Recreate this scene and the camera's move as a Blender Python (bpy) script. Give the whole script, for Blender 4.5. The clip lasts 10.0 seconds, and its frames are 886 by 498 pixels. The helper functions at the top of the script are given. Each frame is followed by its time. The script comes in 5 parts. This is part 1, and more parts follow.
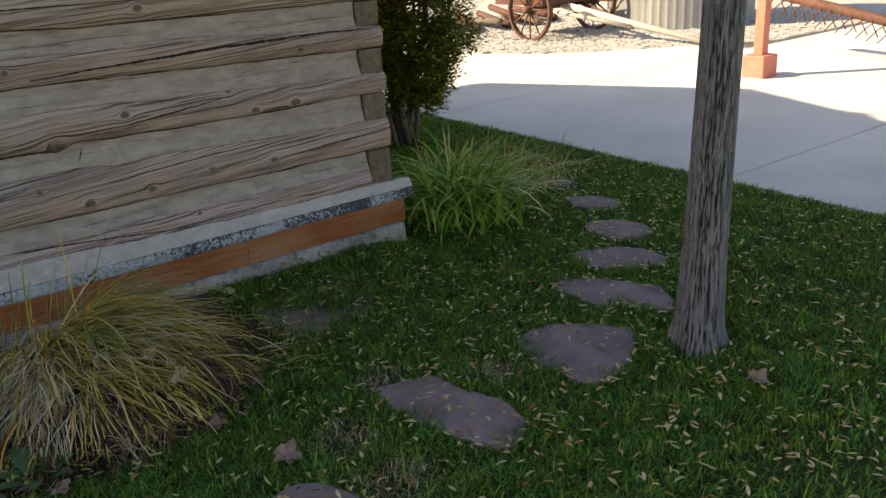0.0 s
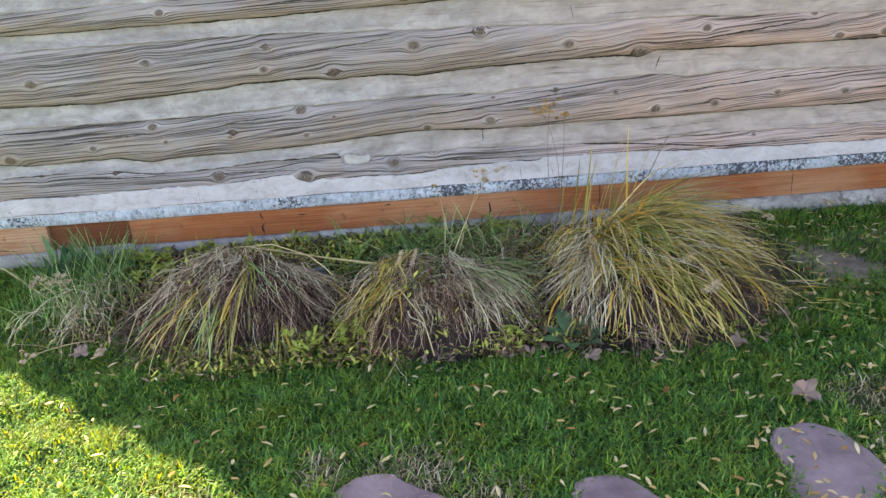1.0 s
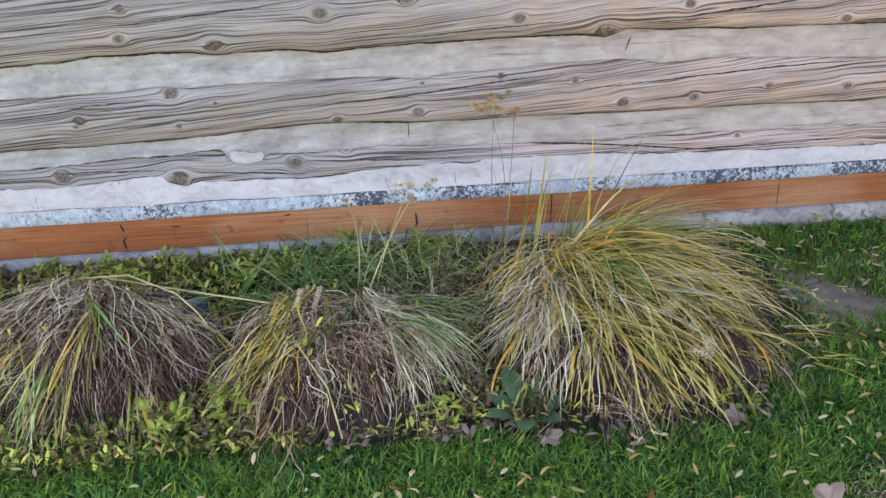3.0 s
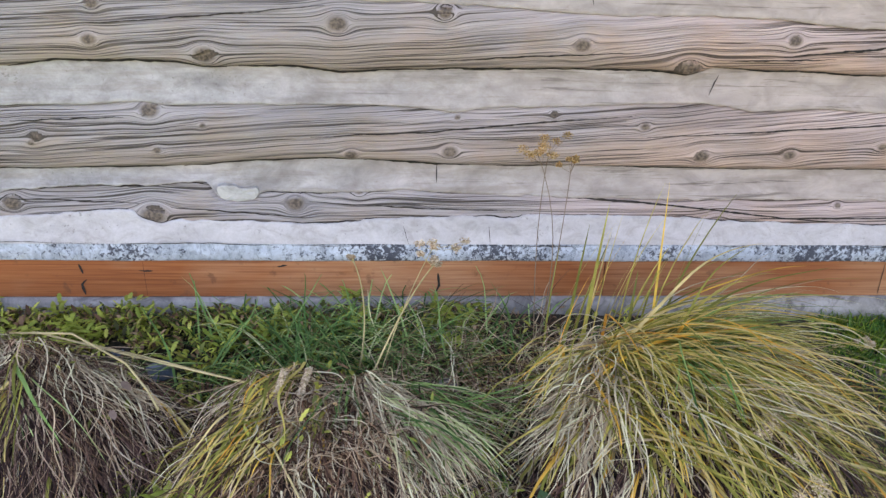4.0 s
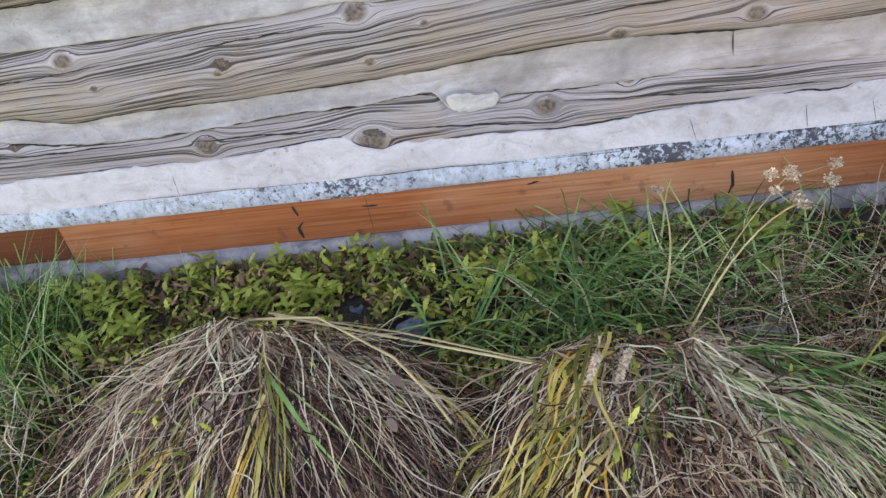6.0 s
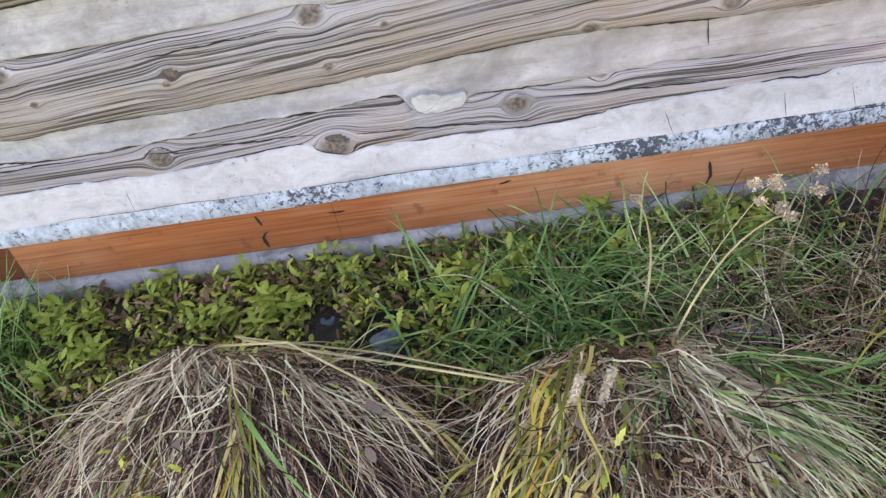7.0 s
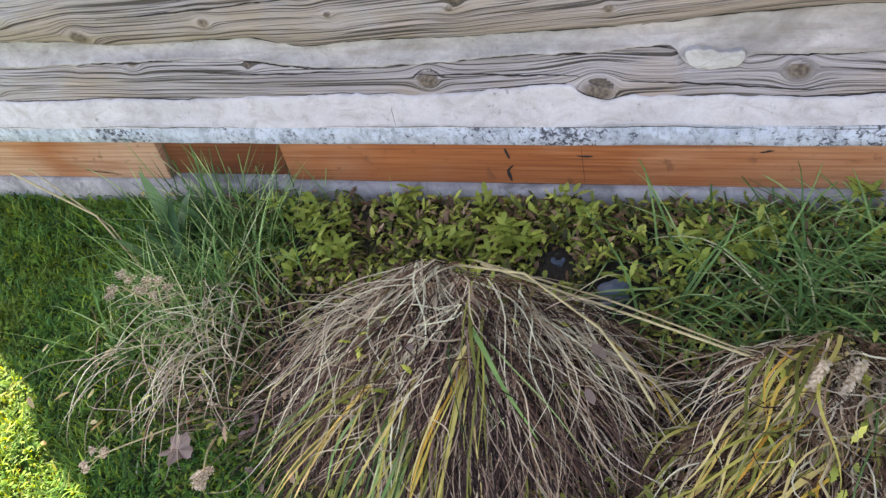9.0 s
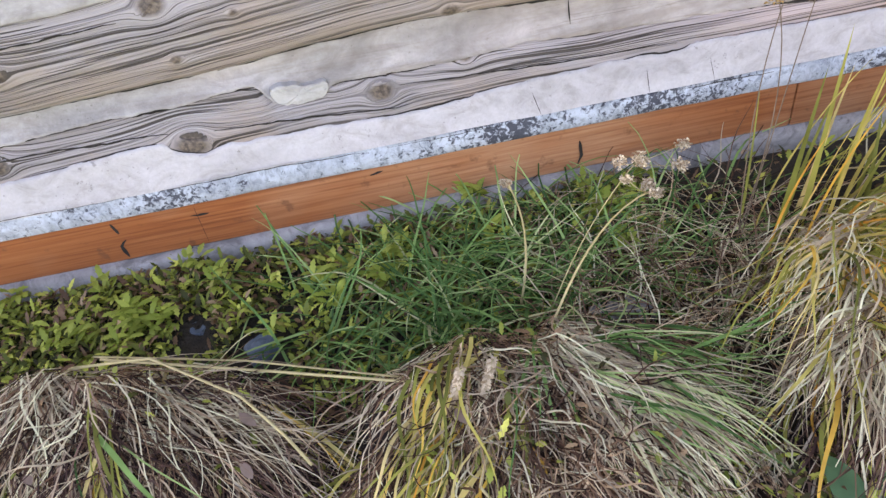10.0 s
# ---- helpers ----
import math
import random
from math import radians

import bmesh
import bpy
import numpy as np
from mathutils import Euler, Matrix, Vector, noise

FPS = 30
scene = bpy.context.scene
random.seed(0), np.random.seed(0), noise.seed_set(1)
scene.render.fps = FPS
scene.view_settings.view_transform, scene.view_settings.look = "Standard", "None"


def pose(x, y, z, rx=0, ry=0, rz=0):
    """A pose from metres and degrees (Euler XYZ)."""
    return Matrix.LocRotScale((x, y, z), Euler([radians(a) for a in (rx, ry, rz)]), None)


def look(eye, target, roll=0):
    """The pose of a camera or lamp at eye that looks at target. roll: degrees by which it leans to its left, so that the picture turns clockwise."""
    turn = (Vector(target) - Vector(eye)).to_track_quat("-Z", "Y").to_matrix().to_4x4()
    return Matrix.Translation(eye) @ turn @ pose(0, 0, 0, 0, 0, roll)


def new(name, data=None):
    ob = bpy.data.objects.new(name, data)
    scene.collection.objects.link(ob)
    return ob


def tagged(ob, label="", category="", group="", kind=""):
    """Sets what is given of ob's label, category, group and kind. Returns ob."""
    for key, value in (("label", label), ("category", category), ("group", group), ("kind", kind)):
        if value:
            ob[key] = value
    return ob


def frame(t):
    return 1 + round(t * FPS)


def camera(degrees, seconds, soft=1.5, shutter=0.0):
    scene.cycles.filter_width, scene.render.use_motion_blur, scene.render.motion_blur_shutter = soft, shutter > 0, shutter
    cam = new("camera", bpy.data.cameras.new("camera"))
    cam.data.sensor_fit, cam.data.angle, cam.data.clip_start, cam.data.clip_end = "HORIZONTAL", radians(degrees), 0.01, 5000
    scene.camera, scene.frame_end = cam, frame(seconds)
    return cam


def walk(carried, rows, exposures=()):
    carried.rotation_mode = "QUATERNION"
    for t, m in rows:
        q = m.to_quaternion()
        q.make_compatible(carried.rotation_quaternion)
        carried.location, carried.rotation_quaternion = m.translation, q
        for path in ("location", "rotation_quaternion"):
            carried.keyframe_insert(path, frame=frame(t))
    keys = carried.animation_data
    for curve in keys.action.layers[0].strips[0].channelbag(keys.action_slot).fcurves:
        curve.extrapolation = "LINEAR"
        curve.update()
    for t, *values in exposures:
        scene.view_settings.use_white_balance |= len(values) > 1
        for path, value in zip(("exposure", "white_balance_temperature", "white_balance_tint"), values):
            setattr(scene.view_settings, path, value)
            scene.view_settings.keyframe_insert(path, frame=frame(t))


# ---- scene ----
cam = camera(56.3, 10.0, soft=1.4)
PATH = [
    (0, (0.436, -3.523, 1.541), (1.519, -2.0, 0.828), -3.6),
    (0.2, (0.307, -3.481, 1.564), (1.171, -1.82, 0.862), -4.6),
    (0.5, (0.247, -3.484, 1.621), (0.723, -1.683, 0.892), -5.0),
    (1, (0.191, -3.551, 1.59), (0.19, -1.728, 0.765), -4.4),
    (1.5, (0.277, -3.504, 1.521), (0.32, -1.734, 0.593), -3.5),
    (2, (0.371, -3.367, 1.531), (0.454, -1.608, 0.582), -3.3),
    (2.5, (0.278, -3.106, 1.51), (0.411, -1.355, 0.553), -2.6),
    (2.7, (0.223, -2.98, 1.545), (0.376, -1.233, 0.584), -2.2),
    (3.8, (0.278, -2.279, 1.332), (0.465, -0.458, 0.527), 1.6),
    (4, (0.259, -2.236, 1.344), (0.397, -0.434, 0.487), 2.0),
    (4.5, (0.049, -2.167, 1.349), (-0.104, -0.398, 0.428), -1.2),
    (5, (-0.154, -2.102, 1.37), (-0.412, -0.408, 0.34), -3.1),
    (5.5, (-0.158, -1.867, 1.361), (-0.388, -0.295, 0.147), -8.7),
    (5.7, (-0.121, -1.76, 1.36), (-0.342, -0.198, 0.131), -9.2),
    (6.8, (-0.051, -1.528, 1.405), (-0.171, -0.039, 0.074), -13.0),
    (7, (-0.072, -1.514, 1.409), (-0.214, -0.037, 0.068), -11.6),
    (7.5, (-0.114, -1.503, 1.419), (-0.57, -0.063, 0.109), -13.8),
    (8, (-0.158, -1.522, 1.411), (-0.815, -0.173, 0.09), -14.9),
    (8.5, (-0.151, -1.543, 1.423), (-0.782, -0.202, 0.081), -14.0),
    (9, (-0.167, -1.557, 1.425), (-0.768, -0.208, 0.076), -14.3),
    (9.5, (-0.125, -1.491, 1.404), (-0.429, -0.077, 0.023), -11.5),
    (10, (-0.029, -1.469, 1.37), (0.074, -0.038, -0.023), -8.8),
]
EXPOSURES = [(0.0, 1.24, 8300, 15), (0.3, 1.55, 8200, 16), (0.5, 2.1, 8100, 18), (1.0, 2.8, 7900, 22), (1.5, 2.75, 7800, 23), (2.0, 2.82, 7800, 23), (2.5, 3.02, 7800, 23), (4.0, 3.0, 8200, 26), (5.5, 2.95, 8200, 27), (7.0, 3.2, 8400, 27), (7.5, 3.15, 8400, 27), (8.0, 2.93, 8400, 27), (9.0, 2.93, 8400, 27), (9.5, 2.95, 8400, 28), (10.0, 3.2, 8500, 29)]
walk(cam, [(t, look(eye, target, roll)) for t, eye, target, roll in PATH], EXPOSURES)

# ---- world, sun ----
SUN_EL, SUN_AZ = radians(34), math.atan2(-0.80, 0.60)
world = bpy.data.worlds.new("sky")
scene.world = world
world.use_nodes = True
wn = world.node_tree.nodes
sky = wn.new("ShaderNodeTexSky")
sky.sky_type, sky.sun_disc = "NISHITA", False
sky.sun_elevation, sky.sun_rotation = SUN_EL, SUN_AZ
wn["Background"].inputs["Strength"].default_value = 0.097
world.node_tree.links.new(sky.outputs[0], wn["Background"].inputs["Color"])
sun = bpy.data.lights.new("sun", "SUN")
sun.energy, sun.angle, sun.color = 5.0, radians(0.55), (1.0, 0.89, 0.66)
new("sun", sun).matrix_world = look((-0.80 * 20, 0.60 * 20, 20 * math.tan(SUN_EL)), (0, 0, 0))


# ---- small tools ----
class Nodes:
    """A short hand for building node materials."""

    def __init__(self, name):
        self.mat = bpy.data.materials.new(name)
        self.mat.use_nodes = True
        self.tree = self.mat.node_tree
        self.bsdf = self.tree.nodes["Principled BSDF"]
        self.out = self.tree.nodes["Material Output"]

    def add(self, kind, props=None, **ins):
        n = self.tree.nodes.new("ShaderNode" + kind)
        props = props or {}
        if "data_type" in props:
            n.data_type, n.blend_type = props["data_type"], props["blend_type"]
        if "operation" in props:
            n.operation, n.use_clamp = props["operation"], props["use_clamp"]
        if "attribute_name" in props:
            n.attribute_name = props["attribute_name"]
        for k, v in ins.items():
            self.put(n.inputs[k.replace("_", " ")], v)
        return n

    def put(self, socket, v):
        if isinstance(v, bpy.types.NodeSocket):
            self.tree.links.new(v, socket)
        else:
            socket.default_value = v

    def noise(self, vec, scale, detail=4.0, rough=0.55, dist=0.0):
        return self.add("TexNoise", None, Vector=vec, Scale=scale, Detail=detail, Roughness=rough, Distortion=dist).outputs[0]

    def ramp(self, fac, stops, mode="LINEAR"):
        n = self.add("ValToRGB", None, Fac=fac)
        e = n.color_ramp.elements
        n.color_ramp.interpolation = mode
        while len(e) < len(stops):
            e.new(0.5)
        for el, (p, c) in zip(e, stops):
            el.position = p
            el.color = (*c, 1) if len(c) == 3 else c
        return n.outputs[0]

    def mix(self, fac, a, b, blend="MIX"):
        n = self.add("Mix", {"data_type": "RGBA", "blend_type": blend})
        self.put(n.inputs[0], fac)
        self.put(n.inputs[6], a if not isinstance(a, tuple) else (*a, 1))
        self.put(n.inputs[7], b if not isinstance(b, tuple) else (*b, 1))
        return n.outputs[2]

    def math(self, op, a, b=0.0, clamp=False):
        n = self.add("Math", {"operation": op, "use_clamp": clamp})
        self.put(n.inputs[0], a)
        self.put(n.inputs[1], b)
        return n.outputs[0]

    def scaled(self, vec, s):
        n = self.add("Mapping", None, Vector=vec)
        n.inputs["Scale"].default_value = s
        return n.outputs[0]

    def pos(self):
        return self.add("NewGeometry").outputs["Position"]

    def finish(self, colour, rough, height=None, depth=0.005, strength=1.0):
        self.put(self.bsdf.inputs["Base Color"], colour)
        self.put(self.bsdf.inputs["Roughness"], rough)
        if height is not None:
            b = self.add("Bump", None, Height=height, Distance=depth, Strength=strength)
            self.tree.links.new(b.outputs[0], self.bsdf.inputs["Normal"])
        return self.mat


G3 = lambda v: (v, v, v)  # noqa: E731


def vnoise(x, y, seed=0):
    """Smooth value noise in 0..1 on arrays."""
    x, y = np.asarray(x, float), np.asarray(y, float)
    xi, yi = np.floor(x).astype(np.int64), np.floor(y).astype(np.int64)
    fx, fy = x - xi, y - yi
    fx, fy = fx * fx * (3 - 2 * fx), fy * fy * (3 - 2 * fy)

    def h(a, b):
        n = (a * 374761393 + b * 668265263 + seed * 974634777) & 0x7FFFFFFF
        n = ((n ^ (n >> 13)) * 1274126177) & 0x7FFFFFFF
        return ((n ^ (n >> 16)) & 0xFFFF) / 65535.0

    a = h(xi, yi) * (1 - fx) + h(xi + 1, yi) * fx
    b = h(xi, yi + 1) * (1 - fx) + h(xi + 1, yi + 1) * fx
    return a * (1 - fy) + b * fy


def fbm(x, y, seed=0, octaves=4):
    x, y = np.asarray(x, float), np.asarray(y, float)
    total, amp = 0.0, 0.5
    for o in range(octaves):
        total = total + amp * vnoise(x * 2**o, y * 2**o, seed + o * 17)
        amp *= 0.5
    return total - 0.5


def mesh_of(name, verts, faces, smooth=True):
    """A mesh from an array of points and an array (or list) of faces of one size."""
    me = bpy.data.meshes.new(name)
    verts, faces = np.asarray(verts, np.float32), np.asarray(faces, np.int32)
    n, k = faces.shape
    me.vertices.add(len(verts))
    me.vertices.foreach_set("co", verts.ravel())
    me.loops.add(n * k)
    me.loops.foreach_set("vertex_index", faces.ravel())
    me.polygons.add(n)
    me.polygons.foreach_set("loop_start", np.arange(n, dtype=np.int32) * k)
    me.polygons.foreach_set("use_smooth", np.full(n, smooth))
    me.update(calc_edges=True)
    return me


def thing(name, label, category, at=(0, 0, 0), group="", kind=""):
    ob = tagged(new(name), label, category, group, kind)
    ob.location = at
    return ob


def part(name, me, material, parent=None, label=""):
    """Links a mesh or bmesh as one object under a thing or under a part; the mesh is given in world places."""
    if isinstance(me, bmesh.types.BMesh):
        bm, me = me, bpy.data.meshes.new(name)
        bm.to_mesh(me)
        bm.free()
    if material:
        me.materials.clear()
        me.materials.append(material)
    ob = new(name, me)
    if parent is not None and me.name.startswith("blades") and (len(me.polygons) > 900 or name == "seed_head"):
        ob["kind"] = "stuff"
    if parent is not None:
        ob.parent = parent
        ob.matrix_parent_inverse = world_of(parent).inverted()
    return tagged(ob, label)


def world_of(ob):
    m = ob.matrix_basis.copy()
    while ob.parent:
        m = ob.parent.matrix_basis @ ob.matrix_parent_inverse @ m
        ob = ob.parent
    return m


def grid_faces(nu, nv):
    i = np.arange((nu - 1) * (nv - 1))
    u, v = i // (nv - 1), i % (nv - 1)
    a = u * nv + v
    return np.stack([a, a + nv, a + nv + 1, a + 1], 1)


def box(bm, x0, x1, y0, y1, z0, z1, bevel=0.0, seg=2):
    m = Matrix.Translation(((x0 + x1) / 2, (y0 + y1) / 2, (z0 + z1) / 2)) @ Matrix.Diagonal((x1 - x0, y1 - y0, z1 - z0, 1))
    r = bmesh.ops.create_cube(bm, size=1, matrix=m)
    if bevel:
        es = list({e for v in r["verts"] for e in v.link_edges})
        bmesh.ops.bevel(bm, geom=es, offset=bevel, segments=seg, affect="EDGES", profile=0.6)
    return bm


def rod(points, radii, sides=8, jitter=0.0, seed=0):
    """A tube along points: a mesh."""
    rng = np.random.default_rng(seed)
    pts = [Vector(p) for p in points]
    radii = [radii] * len(pts) if isinstance(radii, (int, float)) else radii
    vs, fs = [], []
    for i, p in enumerate(pts):
        d = (pts[min(i + 1, len(pts) - 1)] - pts[max(i - 1, 0)]).normalized()
        a = d.orthogonal().normalized() if i == 0 else (a - d * a.dot(d)).normalized()
        b = d.cross(a)
        for s in range(sides):
            t = 2 * math.pi * s / sides
            r = radii[i] * (1 + jitter * rng.uniform(-1, 1))
            vs.append(p + (a * math.cos(t) + b * math.sin(t)) * r)
    for i in range(len(pts) - 1):
        for s in range(sides):
            fs.append((i * sides + s, i * sides + (s + 1) % sides, (i + 1) * sides + (s + 1) % sides, (i + 1) * sides + s))
    me = bpy.data.meshes.new("rod")
    me.from_pydata([tuple(v) for v in vs], [], fs + [tuple(range(sides))[::-1], tuple(range((len(pts) - 1) * sides, len(pts) * sides))])
    me.polygons.foreach_set("use_smooth", [True] * len(me.polygons))
    return me


def inside(px, py, poly):
    """Which points lie inside a polygon."""
    c = np.zeros(len(px), bool)
    for (x0, y0), (x1, y1) in zip(poly, poly[1:] + poly[:1]):
        if y0 != y1:
            c ^= ((y0 > py) != (y1 > py)) & (px < (x1 - x0) * (py - y0) / (y1 - y0) + x0)
    return c


LEAF = lambda s: np.maximum(np.sin(np.pi * np.clip(s * 0.97 + 0.02, 0, 1)), 0.05) ** 0.8  # noqa: E731
BLADE = lambda s: 1 - 0.85 * s**1.6  # noqa: E731
LOBED = lambda s: LEAF(s) * (0.78 + 0.22 * np.cos(s * 26))  # noqa: E731


def blades(root, az, length, th0, th1, width, seg=3, bend=0.0, floor=None, shape=BLADE, wave=0.0):
    """Ribbons of grass or leaves as one mesh. root (N,3); az: way in radians; th0, th1: angle from upright at root and tip."""
    n = len(root)
    az, length, th0, th1, width, bend = (np.broadcast_to(np.asarray(v, float), (n,)) for v in (az, length, th0, th1, width, bend))
    p = np.array(root, float)
    phase = (root[:, 0] * 37.7 + root[:, 1] * 91.3 + length * 53.1) % 1.0 * 6.283
    rows = []
    for r in range(seg + 1):
        s = r / seg
        a = az + bend * s + wave * np.sin(7.5 * s + phase)
        side = np.stack([-np.sin(a), np.cos(a), np.zeros(n)], 1)
        q = p.copy()
        if floor is not None:
            q[:, 2] = np.maximum(q[:, 2], floor(q[:, 0], q[:, 1]))
        if r < seg:
            w = (width * shape(np.float64(s)) / 2)[:, None]
            rows += [q - side * w, q + side * w]
        else:
            rows.append(q)
        th = th0 + (th1 - th0) * (s + 0.5 / seg)
        p = p + np.stack([np.sin(th) * np.cos(a), np.sin(th) * np.sin(a), np.cos(th)], 1) * (length / seg)[:, None]
        if floor is not None:
            p[:, 2] = np.maximum(p[:, 2], floor(p[:, 0], p[:, 1]))
    k = 2 * seg + 1
    verts = np.stack(rows, 1).reshape(-1, 3)
    one = []
    for r in range(seg - 1):
        a = 2 * r
        one += [(a, a + 1, a + 3), (a, a + 3, a + 2)]
    one.append((k - 3, k - 2, k - 1))
    faces = (np.arange(n)[:, None, None] * k + np.array(one)[None]).reshape(-1, 3)
    return mesh_of("blades", verts, faces)


# ---- materials ----
def foliage(name, stops, rough=0.55, glow=0.25, patch=None, thin=(1.0, 1.0, 1.0), gloss=0.2):
    """Leaves and blades: each one its own shade, thin enough to pass some light."""
    n = Nodes(name)
    col = n.ramp(n.add("NewGeometry").outputs["Random Per Island"], stops)
    v = n.noise(n.pos(), 14.0, 3)
    col = n.mix(1.0, col, n.ramp(v, [(0.25, G3(0.62)), (0.75, G3(1.28))]), "MULTIPLY")
    if patch:
        col = n.mix(n.math("MULTIPLY", n.ramp(n.noise(n.pos(), patch[1], 3), [(0.5, G3(0)), (0.68, G3(1))]), patch[2]), col, patch[0])
    n.finish(col, rough)
    n.bsdf.inputs["Specular IOR Level"].default_value = gloss
    tr = n.add("BsdfTranslucent", None, Color=n.mix(1.0, col, thin, "MULTIPLY"))
    mx = n.add("MixShader", None, Fac=glow)
    n.tree.links.new(n.bsdf.outputs[0], mx.inputs[1])
    n.tree.links.new(tr.outputs[0], mx.inputs[2])
    n.tree.links.new(mx.outputs[0], n.out.inputs[0])
    return n.mat


def make_log_wood():
    n = Nodes("weathered_log")
    g = n.add("Attribute", {"attribute_name": "grain"}).outputs["Vector"]
    knot = n.add("Attribute", {"attribute_name": "knot"}).outputs["Fac"]
    low = n.add("Attribute", {"attribute_name": "across"}).outputs["Fac"]
    fine = n.noise(n.scaled(g, (3.0, 360, 1)), 1.0, 4, 0.65, 0.3)
    line = n.noise(n.scaled(g, (1.7, 215, 1)), 1.0, 2, 0.5, 0.5)
    hair = n.noise(n.scaled(g, (2.6, 430, 3.1)), 1.0, 2, 0.5, 0.4)
    tone = n.noise(n.scaled(g, (1.3, 17, 1)), 1.0, 4, 0.6, 0.3)
    blot = n.noise(n.pos(), 3.2, 4, 0.6)
    col = n.ramp(tone, [(0.28, (0.245, 0.214, 0.215)), (0.45, (0.332, 0.301, 0.309)), (0.6, (0.398, 0.368, 0.385)), (0.75, (0.319, 0.284, 0.282))])
    tan = n.math("MULTIPLY", n.ramp(n.math("ADD", blot, n.math("MULTIPLY", low, -0.34)), [(0.26, G3(0)), (0.46, G3(1))]), 0.55)
    col = n.mix(tan, col, n.mix(fine, (0.320, 0.229, 0.168), (0.415, 0.310, 0.239)))
    col = n.mix(1.0, col, n.ramp(fine, [(0.32, G3(0.62)), (0.47, G3(1.0)), (0.65, G3(1.2))]), "MULTIPLY")
    col = n.mix(n.ramp(hair, [(0.36, G3(0.75)), (0.41, G3(0))]), col, (0.10, 0.082, 0.074))
    fis = n.ramp(line, [(0.40, G3(1)), (0.428, G3(0))])
    fis = n.math("MULTIPLY", fis, n.ramp(n.noise(n.scaled(g, (1.6, 14, 1)), 1.0, 3), [(0.34, G3(0.25)), (0.48, G3(1))]))
    col = n.mix(n.math("MULTIPLY", fis, 0.92), col, (0.05, 0.04, 0.033))
    # logs pinker towards +x, and lightened to paint in bounce from the pavement
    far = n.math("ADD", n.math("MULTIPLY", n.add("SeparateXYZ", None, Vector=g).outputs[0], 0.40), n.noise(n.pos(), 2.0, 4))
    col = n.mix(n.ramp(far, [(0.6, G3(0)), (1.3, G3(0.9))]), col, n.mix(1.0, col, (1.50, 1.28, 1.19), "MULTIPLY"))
    kc = n.ramp(n.noise(n.pos(), 120, 3), [(0.35, (0.05, 0.036, 0.028)), (0.7, (0.22, 0.165, 0.125))])
    col = n.mix(n.ramp(knot, [(0.25, G3(0)), (0.7, G3(0.9))]), col, kc)
    h = n.math("SUBTRACT", n.math("ADD", n.math("MULTIPLY", fine, 0.3), n.math("MULTIPLY", line, 0.35)), n.math("MULTIPLY", fis, 0.7))
    return n.finish(col, 0.85, h, 0.009, 1.0)


